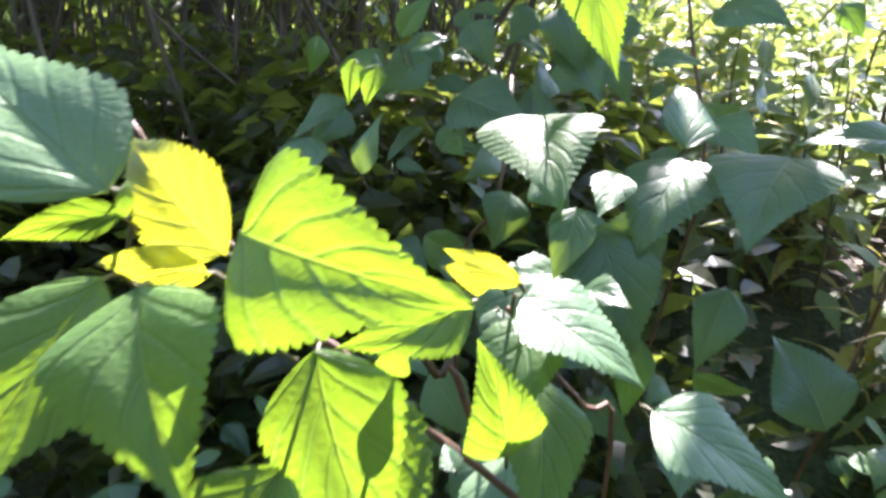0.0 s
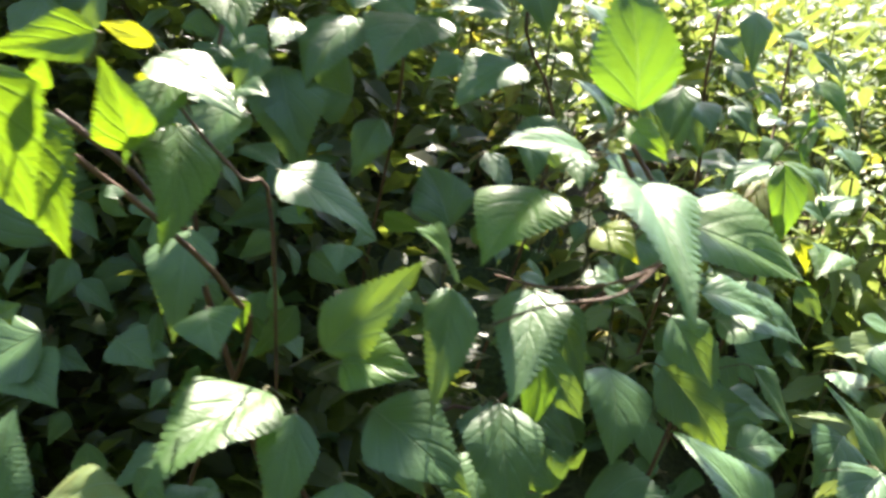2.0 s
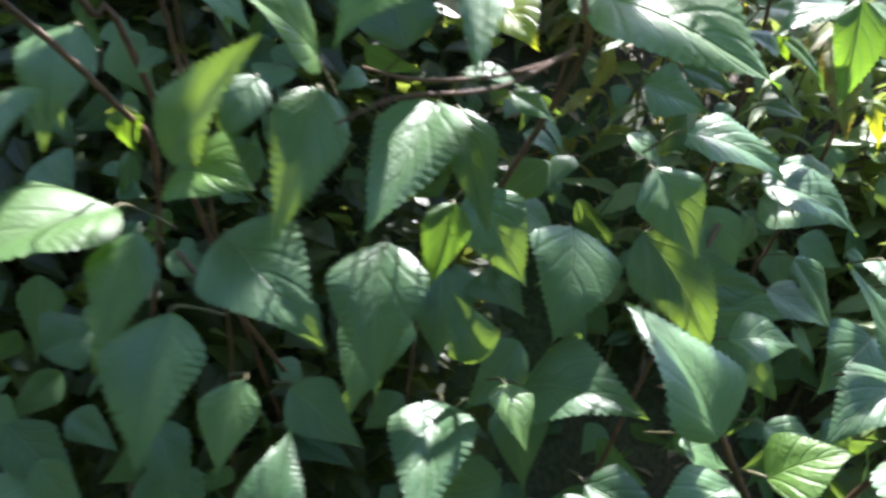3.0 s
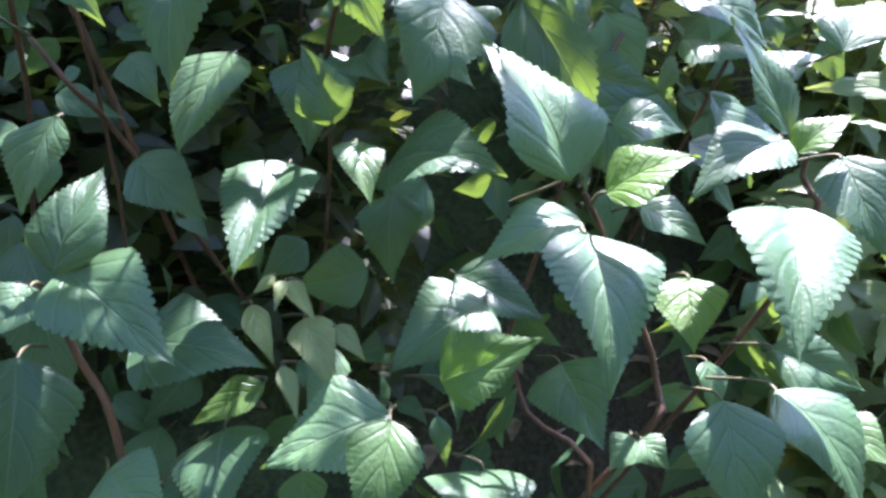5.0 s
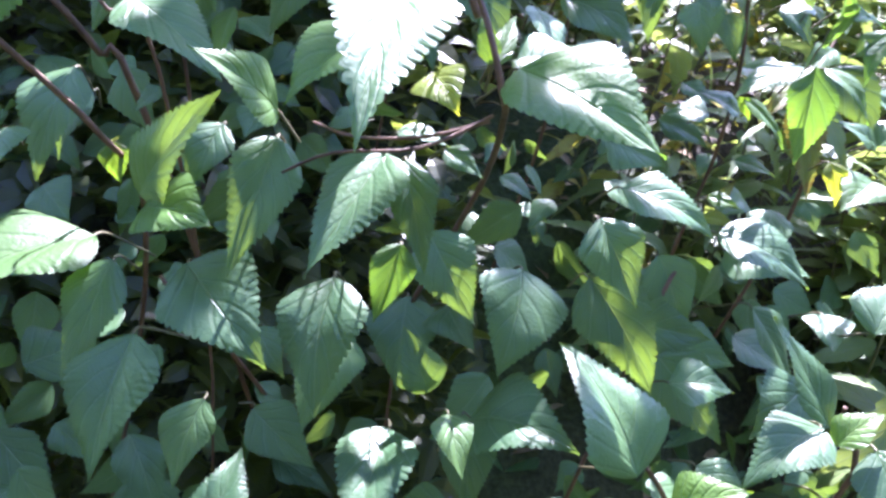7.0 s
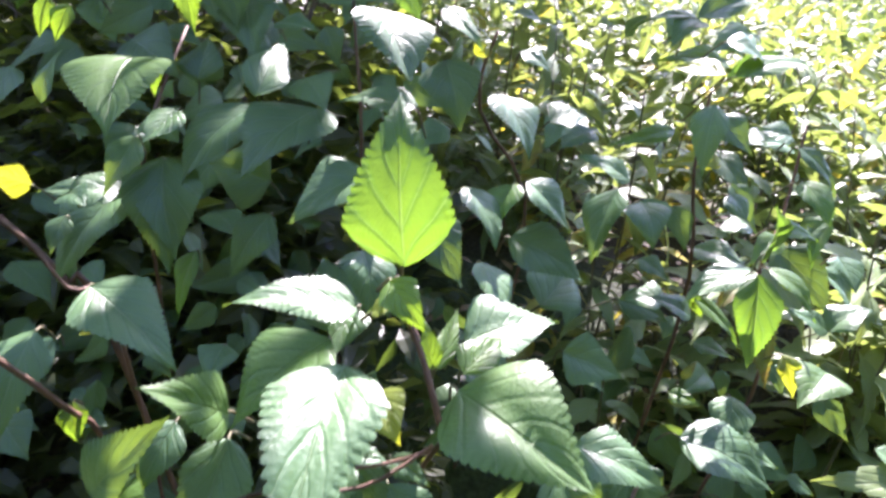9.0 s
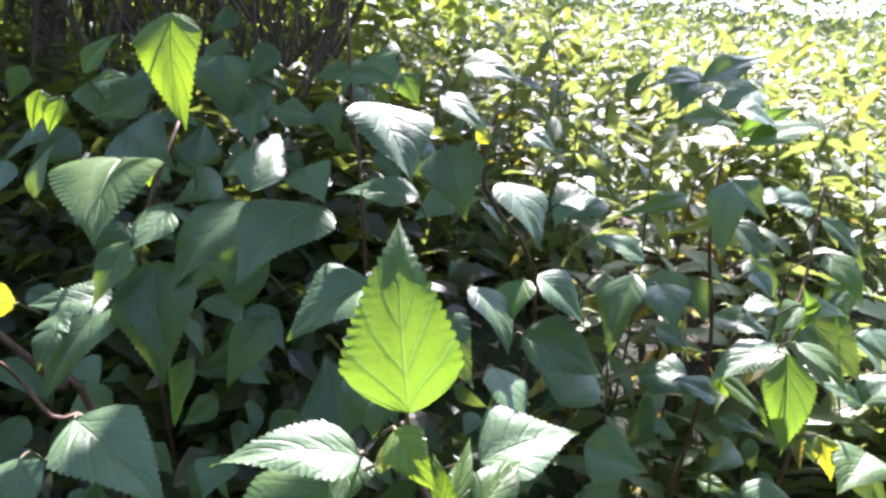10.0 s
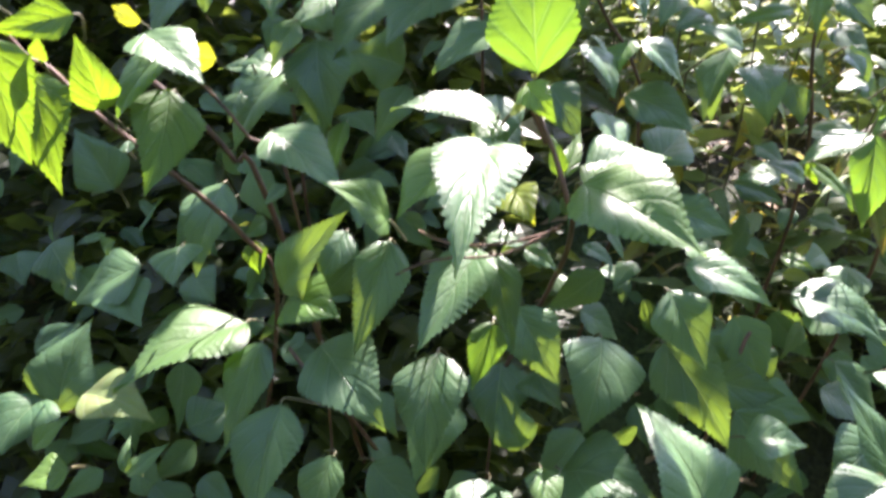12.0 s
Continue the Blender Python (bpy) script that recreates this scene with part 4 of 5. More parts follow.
leaf(bank_shrub, (0.457, 0.366, 1.239), (0.446, 0.346, 1.189), (-0.38, -0.83, 0.41), 0.024, "g")
leaf(bank_shrub, (0.501, 0.442, 1.262), (0.468, 0.498, 1.262), (-0.37, -0.20, 0.91), 0.028, "l")
leaf(bank_shrub, (0.507, 0.440, 1.262), (0.601, 0.481, 1.275), (0.07, -0.45, 0.89), 0.026, "t")
leaf(bank_shrub, (0.524, 0.563, 1.315), (0.478, 0.608, 1.300), (-0.37, -0.08, 0.93), 0.049, "g")
leaf(bank_shrub, (0.528, 0.562, 1.314), (0.494, 0.540, 1.284), (-0.32, -0.55, 0.77), 0.032, "g")
leaf(bank_shrub, (0.527, 0.563, 1.316), (0.605, 0.599, 1.345), (0.12, -0.77, 0.63), 0.026, "g")
leaf(bank_shrub, (0.496, 0.415, 1.088), (0.535, 0.402, 1.052), (0.33, -0.71, 0.62), 0.018, "t")
leaf(bank_shrub, (0.503, 0.457, 1.289), (0.539, 0.448, 1.270), (0.27, -0.56, 0.79), 0.040, "g")
leaf(bank_shrub, (0.633, 0.431, 1.061), (0.594, 0.440, 1.077), (0.17, -0.64, 0.75), 0.025, "g")
leaf(bank_shrub, (0.633, 0.431, 1.061), (0.670, 0.430, 1.083), (-0.50, -0.27, 0.82), 0.036, "g")
leaf(bank_shrub, (0.600, 0.399, 1.134), (0.603, 0.373, 1.111), (0.09, -0.64, 0.77), 0.035, "g")
leaf(bank_shrub, (0.571, 0.396, 1.050), (0.581, 0.387, 1.016), (-0.16, -0.97, 0.20), 0.020, "l")
leaf(bank_shrub, (0.607, 0.389, 1.040), (0.568, 0.362, 1.020), (-0.13, -0.45, 0.88), 0.045, "t")
leaf(bank_shrub, (0.538, 0.397, 1.222), (0.510, 0.401, 1.224), (-0.05, -0.63, 0.78), 0.025, "g")
leaf(bank_shrub, (0.543, 0.394, 1.215), (0.573, 0.382, 1.181), (0.25, -0.83, 0.51), 0.019, "g")
leaf(bank_shrub, (0.495, 0.394, 1.183), (0.513, 0.386, 1.156), (0.16, -0.91, 0.39), 0.020, "g")
leaf(bank_shrub, (0.548, 0.388, 1.191), (0.560, 0.359, 1.160), (-0.14, -0.74, 0.65), 0.026, "t")
leaf(bank_shrub, (0.290, 0.378, 1.254), (0.301, 0.385, 1.264), (0.18, -0.90, 0.41), 0.012, "l")
leaf(bank_shrub, (0.242, 0.438, 1.312), (0.227, 0.439, 1.305), (-0.35, -0.61, 0.71), 0.015, "g")
leaf(bank_shrub, (0.243, 0.435, 1.296), (0.256, 0.428, 1.274), (0.04, -0.95, 0.31), 0.020, "t")
leaf(left_shrub, (-0.163, 0.256, 1.068), (-0.116, 0.220, 1.068), (-0.33, -0.41, 0.85), 0.023, "o")
leaf(low_shrub, (0.245, 0.174, 0.849), (0.262, 0.135, 0.832), (-0.17, -0.46, 0.87), 0.021, "p")
leaf(low_shrub, (0.220, 0.185, 0.849), (0.233, 0.163, 0.830), (-0.02, -0.66, 0.75), 0.013, "p")
leaf(low_shrub, (0.237, 0.155, 0.836), (0.245, 0.134, 0.821), (-0.01, -0.60, 0.80), 0.009, "p")
leaf(low_shrub, (0.260, 0.173, 0.846), (0.275, 0.156, 0.838), (-0.19, -0.55, 0.81), 0.011, "p")
leaf(low_shrub, (0.238, 0.184, 0.864), (0.252, 0.160, 0.855), (-0.20, -0.46, 0.86), 0.009, "p")
leaf(low_shrub, (0.236, 0.184, 0.864), (0.232, 0.170, 0.855), (0.05, -0.55, 0.83), 0.007, "p")
leaf(low_shrub, (0.231, 0.186, 0.865), (0.221, 0.180, 0.858), (-0.04, -0.74, 0.68), 0.006, "p")
leaf(rear_shrub, (0.234, 0.337, 1.123), (0.244, 0.308, 1.092), (-0.03, -0.73, 0.69), 0.021, "g")
leaf(rear_shrub, (0.268, 0.358, 1.146), (0.290, 0.326, 1.110), (-0.32, -0.79, 0.52), 0.035, "g")
leaf(rear_shrub, (0.070, 0.449, 1.190), (0.091, 0.441, 1.170), (0.17, -0.84, 0.51), 0.034, "g")
leaf(bank_shrub, (0.528, 0.432, 0.956), (0.580, 0.383, 0.956), (-0.46, -0.49, 0.74), 0.059, "g")
leaf(bank_shrub, (0.571, 0.459, 1.097), (0.527, 0.437, 1.066), (-0.25, -0.60, 0.76), 0.025, "o")
leaf(bank_shrub, (0.487, 0.541, 1.043), (0.548, 0.548, 1.020), (0.29, -0.80, 0.52), 0.033, "g")
leaf(rear_shrub, (0.156, 0.447, 1.147), (0.109, 0.456, 1.155), (-0.14, -0.97, 0.20), 0.054, "g")
leaf(rear_shrub, (0.055, 0.459, 1.178), (0.042, 0.442, 1.143), (0.23, -0.91, 0.35), 0.034, "g")
leaf(rear_shrub, (0.385, 0.472, 1.219), (0.366, 0.448, 1.190), (-0.14, -0.70, 0.70), 0.024, "g")
leaf(bank_shrub, (0.624, 0.800, 1.349), (0.593, 0.773, 1.304), (-0.27, -0.74, 0.62), 0.047, "g")
leaf(bank_shrub, (0.652, 0.686, 1.322), (0.593, 0.667, 1.294), (-0.04, -0.79, 0.62), 0.042, "g")
leaf(bank_shrub, (0.603, 0.632, 1.282), (0.514, 0.612, 1.276), (0.12, -0.76, 0.63), 0.031, "y")
leaf(bank_shrub, (0.626, 0.517, 1.112), (0.669, 0.477, 1.060), (-0.32, -0.87, 0.38), 0.050, "g")
leaf(rear_shrub, (0.015, 0.739, 1.291), (-0.032, 0.715, 1.264), (0.09, -0.83, 0.55), 0.040, "g")
leaf(rear_shrub, (-0.075, 0.778, 1.285), (-0.039, 0.728, 1.233), (-0.15, -0.76, 0.63), 0.050, "t")
leaf(rear_shrub, (-0.080, 0.732, 1.229), (-0.114, 0.704, 1.190), (0.23, -0.87, 0.43), 0.042, "g")
leaf(rear_shrub, (0.020, 0.680, 1.198), (0.038, 0.654, 1.186), (-0.46, -0.60, 0.65), 0.022, "t")
leaf(rear_shrub, (0.114, 0.482, 1.163), (0.093, 0.463, 1.123), (-0.11, -0.87, 0.48), 0.043, "g")
leaf(rear_shrub, (-0.251, 0.530, 0.929), (-0.228, 0.499, 0.903), (0.14, -0.58, 0.80), 0.044, "g")
leaf(rear_shrub, (-0.173, 0.501, 0.931), (-0.178, 0.476, 0.915), (0.20, -0.56, 0.80), 0.028, "g")
leaf(rear_shrub, (-0.356, 0.596, 0.973), (-0.330, 0.587, 0.988), (-0.41, -0.90, 0.15), 0.034, "g")
leaf(rear_shrub, (-0.014, 0.390, 0.970), (0.015, 0.362, 0.956), (-0.19, -0.59, 0.78), 0.035, "g")
leaf(bank_shrub, (0.521, 0.471, 0.973), (0.547, 0.458, 0.971), (-0.26, -0.66, 0.70), 0.016, "l")
leaf(bank_shrub, (0.538, 0.484, 0.987), (0.552, 0.488, 1.005), (-0.49, -0.69, 0.54), 0.010, "o")
leaf(bank_shrub, (0.541, 0.484, 1.025), (0.570, 0.460, 1.019), (-0.31, -0.57, 0.76), 0.019, "g")
leaf(bank_shrub, (0.524, 0.591, 1.075), (0.549, 0.565, 1.058), (-0.23, -0.66, 0.71), 0.025, "g")
leaf(bank_shrub, (0.522, 0.480, 1.200), (0.547, 0.447, 1.158), (-0.11, -0.81, 0.58), 0.028, "g")
leaf(bank_shrub, (0.586, 0.577, 1.187), (0.507, 0.557, 1.175), (0.14, -0.86, 0.49), 0.021, "l")
leaf(bank_shrub, (0.559, 0.549, 1.230), (0.582, 0.518, 1.197), (-0.27, -0.79, 0.54), 0.033, "g")
leaf(bank_shrub, (0.686, 0.629, 1.204), (0.625, 0.611, 1.202), (0.13, -0.54, 0.83), 0.042, "g")
leaf(bank_shrub, (0.613, 0.650, 1.269), (0.676, 0.637, 1.308), (-0.40, -0.84, 0.36), 0.022, "t")
leaf(bank_shrub, (0.516, 0.547, 1.213), (0.440, 0.524, 1.192), (0.14, -0.88, 0.45), 0.017, "t")
leaf(bank_shrub, (0.475, 0.491, 1.153), (0.480, 0.469, 1.111), (-0.41, -0.83, 0.39), 0.037, "g")
leaf(bank_shrub, (0.510, 0.508, 1.146), (0.519, 0.487, 1.108), (-0.44, -0.82, 0.35), 0.024, "g")
leaf(bank_shrub, (0.713, 0.512, 1.059), (0.659, 0.509, 1.100), (0.45, -0.70, 0.55), 0.061, "g")
leaf(bank_shrub, (0.564, 0.516, 1.160), (0.583, 0.485, 1.128), (-0.12, -0.75, 0.65), 0.026, "g")
leaf(bank_shrub, (0.634, 0.498, 1.128), (0.655, 0.481, 1.154), (-0.83, -0.28, 0.48), 0.027, "g")
leaf(bank_shrub, (0.603, 0.482, 1.130), (0.566, 0.462, 1.106), (-0.05, -0.71, 0.71), 0.025, "t")
leaf(bank_shrub, (0.656, 0.500, 1.151), (0.633, 0.472, 1.103), (-0.47, -0.64, 0.61), 0.021, "t")
leaf(bank_shrub, (0.556, 0.545, 1.101), (0.589, 0.497, 1.096), (-0.37, -0.35, 0.86), 0.037, "g")
leaf(bank_shrub, (0.567, 0.852, 1.315), (0.590, 0.835, 1.345), (-0.82, -0.19, 0.54), 0.046, "g")
leaf(bank_shrub, (0.436, 0.545, 1.204), (0.400, 0.525, 1.185), (-0.13, -0.55, 0.82), 0.032, "g")
leaf(bank_shrub, (0.603, 0.585, 1.212), (0.620, 0.560, 1.207), (-0.31, -0.39, 0.87), 0.033, "g")
leaf(bank_shrub, (0.579, 0.469, 1.093), (0.570, 0.407, 1.014), (-0.51, -0.65, 0.57), 0.029, "o", arch=.05)
leaf(bank_shrub, (-0.091, 0.644, 1.289), (-0.101, 0.638, 1.255), (0.48, -0.88, -0.00), 0.021, "t")
leaf(bank_shrub, (0.579, 0.469, 1.093), (0.570, 0.407, 1.014), (-0.51, -0.65, 0.57), 0.029, "o", arch=.05)
leaf(bank_shrub, (0.570, 0.451, 1.102), (0.564, 0.420, 1.062), (-0.48, -0.65, 0.59), 0.008, "p")
leaf(bank_shrub, (0.554, 0.424, 0.999), (0.532, 0.393, 0.959), (-0.38, -0.62, 0.69), 0.037, "g")
leaf(rear_shrub, (-0.081, 0.376, 0.994), (-0.068, 0.374, 1.003), (-0.34, -0.88, 0.33), 0.018, "g")
leaf(rear_shrub, (-0.185, 0.492, 0.898), (-0.180, 0.497, 0.926), (-0.03, -0.98, 0.21), 0.024, "g")
leaf(rear_shrub, (0.053, 0.200, 1.061), (0.058, 0.173, 1.047), (-0.21, -0.49, 0.84), 0.030, "g")

inner_leaves(bank_shrub, 59, (0.50, 0.85), (0.46, 0.75), (-0.50, -0.12), (0.035, 0.07), 6)
inner_leaves(rear_shrub, 152, (-0.10, 0.50), (0.58, 1.05), (-0.30, 0.30), (0.03, 0.072), 3, keep=lambda x, y, z: x < 0.38 or z < -0.12)
inner_leaves(side_shrub, 112, (0.10, 0.80), (0.46, 0.74), (-0.85, -0.36), (0.04, 0.08), 9, lift=(-0.7, 0.6))
inner_leaves(low_shrub, 139, (-0.12, 0.66), (0.48, 0.85), (-0.62, -0.06), (0.03, 0.075), 4, lift=(-0.5, 0.9))
inner_leaves(left_shrub, 165, (-0.75, 0.08), (0.48, 0.98), (-0.60, -0.06), (0.025, 0.06), 5)
inner_leaves(low_shrub, 40, (-0.50, 0.06), (0.36, 0.50), (-0.72, -0.34), (0.05, 0.085), 14)
inner_leaves(left_shrub, 46, (-0.38, 0.10), (0.46, 0.62), (-0.60, -0.28), (0.04, 0.07), 16)
inner_leaves(left_shrub, 73, (-0.35, 0.14), (0.60, 0.95), (-0.34, -0.02), (0.028, 0.055), 17)
inner_leaves(side_shrub, 40, (0.25, 0.80), (0.38, 0.52), (-0.95, -0.52), (0.05, 0.08), 15, lift=(-0.7, 0.6))

# ---- ground ----
def ground_sheet():
    verts, faces = [], []
    steps = [-60, -40, -25, -15, -9, -6, -4] + [-3 + 0.15 * k for k in range(41)] + [4, 6, 9, 15, 25, 40, 60]
    n = len(steps)
    for y in steps:
        for x in steps:
            verts.append((x, y, above(x, y)))
    for i in range(n - 1):
        for j in range(n - 1):
            a = i * n + j
            faces.append((a, a + 1, a + n + 1, a + n))
    me = bpy.data.meshes.new("ground")
    me.from_pydata(verts, [], faces)
    me.polygons.foreach_set("use_smooth", [True] * len(faces))
    me.materials.append(SOIL)
    return me


tagged(new("ground", ground_sheet()), "bare brown soil with leaf litter rising into a bank", "ground", kind="structure")


def scatter(name, label, category, material, spots, rng, ratio=0.5, parent=None, segments=3):
    """Many small folded leaves in one mesh: spots gives (place, length, way, normal)."""
    verts, faces, uvs = [], [], []
    prof = ((0.0, 0.0), (0.33, 1.0), (0.68, 0.66), (1.0, 0.0))
    for p, size, way, normal in spots:
        m = facing(p, Vector(p) + way, normal)
        k = len(verts)
        w = size * ratio * rng.uniform(0.75, 1.15) / 2
        arch = rng.uniform(0.02, 0.14) * size
        for s, half in prof:
            z = 4 * arch * s * (1 - s)
            for u in (-1, 0, 1) if 0 < s < 1 else (0,):
                verts.append(m @ Vector((u * half * w, s * size, z + abs(u) * half * w * 0.25)))
                uvs.append((0.5 + 0.5 * u, s))
        faces += [(k, k + 2, k + 1), (k, k + 3, k + 2), (k + 1, k + 2, k + 5, k + 4), (k + 2, k + 3, k + 6, k + 5), (k + 4, k + 5, k + 7), (k + 5, k + 6, k + 7)]
    me = bpy.data.meshes.new(name)
    me.from_pydata(verts, [], faces)
    layer = me.uv_layers.new(name="UVMap")
    index = np.empty(len(me.loops), dtype=np.int32)
    me.loops.foreach_get("vertex_index", index)
    layer.data.foreach_set("uv", np.array(uvs, dtype=np.float32)[index].ravel())
    me.materials.append(material)
    ob = new(name, me)
    if parent:
        under(ob, parent)
        ob.location = -parent.location
        return tagged(ob, kind="stuff")
    return tagged(ob, label, category, kind="stuff")


def any_way(rng, down=0.2):
    a = rng.uniform(0, 6.283)
    return Vector((math.cos(a), math.sin(a), rng.uniform(-0.5, 0.5) - down)).normalized()


def up_normal(rng, spread=0.6):
    return Vector((rng.uniform(-spread, spread), rng.uniform(-spread, spread), 1.0)).normalized()


# ---- weeds on the sunny bank ----
def weed(name, height, pairs, leaf_size, seed, label, material):
    rng = random.Random(seed)
    ob = plant(name, (0, 0, 0), label, "weed", "weeds on the bank")
    bend = rng.uniform(-0.12, 0.12)
    line = [Vector((bend * height * t * t, 0.4 * bend * height * t, height * t)) for t in (0, 0.35, 0.7, 1.0)]
    stem(ob, line, 0.0022, 0.0010, material=STALK)
    blade = leaf_mesh("leaf", leaf_size * 1.25, leaf_size * 0.30, material, rng, teeth=5, cols=2, arch=0.14)
    broad = leaf_mesh("leaf", leaf_size * 1.3, leaf_size * 0.44, material, rng, teeth=5, cols=2, arch=0.10)
    turn = rng.uniform(0, 3.14)
    for k in range(pairs):
        t = 0.25 + 0.75 * k / (pairs - 1)
        p = Vector((bend * height * t * t, 0.4 * bend * height * t, height * t))
        turn += 1.57 + rng.uniform(-0.3, 0.3)
        for half in (0, math.pi):
            a = turn + half
            drop = rng.uniform(-1.1, 0.1) if k < pairs - 1 else rng.uniform(0.1, 0.8)
            way = Vector((math.cos(a), math.sin(a), drop))
            m = facing(p + way.normalized() * 0.004, p + way, Vector((0, -0.45, 1)) + way * 0.2)
            lf = under(new("leaf", rng.choice((blade, broad))), ob)
            size = rng.uniform(0.7, 1.1) * (0.6 if k == pairs - 1 else 1.0)
            lf.matrix_basis = m @ Matrix.Diagonal((size, size, size, 1))
    return ob


WEEDS = [weed("weed", h, n, s, k, "bright green leafy weed on the sunny bank", WEED)
         for k, (h, n, s) in enumerate(((0.34, 9, 0.075), (0.26, 8, 0.062), (0.42, 10, 0.085), (0.30, 8, 0.055), (0.38, 9, 0.07)))]
WEEDS.append(weed("weed", 0.24, 7, 0.062, 17, "yellowing leafy weed on the sunny bank", WEED_YELLOW))


def sow(count, seed):
    rng = random.Random(seed)
    used = set()
    for k in range(count):
        y = 0.62 + 2.5 * rng.random() ** 1.4
        x = rng.uniform(max(0.46, 0.34 + 0.10 * y), 0.95 + 0.72 * y)
        src = WEEDS[k % len(WEEDS)]
        m = pose(x, y, above(x, y) - 0.01, rng.uniform(-12, 12), rng.uniform(-12, 12), rng.uniform(0, 360))
        if src.name in used:
            copy_thing(src, m)
        else:
            src.matrix_basis = m
            used.add(src.name)


sow(190, 5)


def sow_verge(count, seed):
    """Taller weeds where the verge begins to rise beside the shrubs."""
    rng = random.Random(seed)
    for k in range(count):
        x, y = rng.uniform(0.74, 1.25), rng.uniform(0.24, 0.66)
        size = rng.uniform(1.05, 1.4)
        copy_thing(WEEDS[k % len(WEEDS)], pose(x, y, above(x, y) - 0.01, rng.uniform(-12, 12), rng.uniform(-12, 12), rng.uniform(0, 360)) @ Matrix.Scale(size, 4))


sow_verge(34, 12)


def far_weeds(count, seed):
    """Upright shoots with drooping pairs of narrow leaves and a tuft at the top."""
    rng = random.Random(seed)
    spots = []
    while len(spots) < count:
        y = 1.0 + 8.5 * rng.random() ** 1.25
        x = rng.uniform(0.05 + 0.06 * y, 1.4 + 1.1 * y)
        height = rng.uniform(0.16, 0.34) + 0.16 * noise.noise((x * 1.3, y * 1.3, 7.0))
        foot = Vector((x, y, above(x, y)))
        lean = Vector((rng.uniform(-0.25, 0.25), rng.uniform(-0.25, 0.25), 1.0))
        turn, size = rng.uniform(0, 6.28), rng.uniform(0.06, 0.115)
        for k in range(7):
            turn += 1.57 + rng.uniform(-0.4, 0.4)
            f = 0.3 + 0.7 * k / 6
            for half in (0.0, math.pi):
                a = turn + half
                way = Vector((math.cos(a), math.sin(a), rng.uniform(-0.9, 0.2) if k < 5 else rng.uniform(0.1, 1.0)))
                spots.append((foot + lean * height * f, size * rng.uniform(0.7, 1.1) * (0.6 if k == 6 else 1.0), way, up_normal(rng, 0.6) + Vector((0, -0.3, 0)) + way * 0.2))
    return spots


scatter("bank_weeds", "dense sunlit growth of small green weeds", "weeds", WEED, far_weeds(24000, 8), random.Random(1), ratio=0.32)
scatter("yellow_weeds", "yellowing weeds scattered over the sunny bank", "weeds", WEED_YELLOW, far_weeds(1400, 28), random.Random(1), ratio=0.32)


# Grass added mostly out of view, to keep sunlit soil from bouncing light.
def grass_spots():
    rng = random.Random(19)
    while True:
        x, y = rng.uniform(-6.5, 6.5), rng.uniform(-6.0, 8.0)
        if y > 0.3 and -2.6 < x < 0.9 + 0.8 * y and y < 2.3:
            continue
        if math.hypot(x - 0.2, y + 0.1) < 0.45:
            continue
        yield Vector((x, y, above(x, y) - 0.01)), rng.uniform(0.12, 0.30), Vector((rng.uniform(-0.5, 0.5), rng.uniform(-0.5, 0.5), 1.0)), Vector((rng.uniform(-1, 1), rng.uniform(-1, 1), 0.2))


GRASS_SOURCE = grass_spots()
scatter("grass", "rough dark green grass, added to cut light bounced off the soil", "grass", GRASS, [next(GRASS_SOURCE) for _ in range(42000)], random.Random(9), ratio=0.16)


def litter_spots():
    rng = random.Random(18)
    for _ in range(2500):
        x, y = rng.uniform(-0.9, 2.2), rng.uniform(0.4, 2.6)
        yield Vector((x, y, above(x, y) + 0.006)), rng.uniform(0.02, 0.05), Vector((rng.uniform(-1, 1), rng.uniform(-1, 1), 0.12)), up_normal(rng, 0.4)


scatter("leaf_litter", "dry brown fallen leaves on the soil", "leaf litter", LITTER, list(litter_spots()), random.Random(2))


# ---- dark thicket and trees behind ----
def tree(foot, height, radius, lean, label, name="tree"):
    ob = plant(name, foot, label, "tree")
    top = Vector(foot) + Vector((lean[0], lean[1], height))
    mid = (Vector(foot) + top) / 2 + Vector((0.05, 0.03, 0))
    me = tube_mesh("trunk", [Vector((0, 0, -0.1)), mid - Vector(foot), top - Vector(foot)], radius, radius * 0.4, BARK, sides=12)
    under(new("trunk", me), ob)
    return ob


def limbs(ob, start, ends, radius):
    for e in ends:
        a, b = Vector(start), Vector(e)
        mid = (a + b) / 2 + Vector((0, 0, 0.15 * (b - a).length))
        me = tube_mesh("limb", [p - ob.location for p in (a, mid, b)], radius, radius * 0.3, BARK, sides=8)
        under(new("limb", me), ob)


def thicket_spots(count, seed, xs, ys, zs, size):
    rng = random.Random(seed)
    spots = []
    while len(spots) < count:
        x, y, z = rng.uniform(*xs), rng.uniform(*ys), rng.uniform(*zs)
        if noise.noise((x * 2.4, y * 2.4, z * 2.4)) < -0.12:
            continue
        z += above(x, y)
        if y < 3 and z > 1.0 + 1.15 * (y - 0.25):
            continue
        spots.append((Vector((x, y, z)), rng.uniform(*size), any_way(rng, 0.35), up_normal(rng, 1.0)))
    return spots


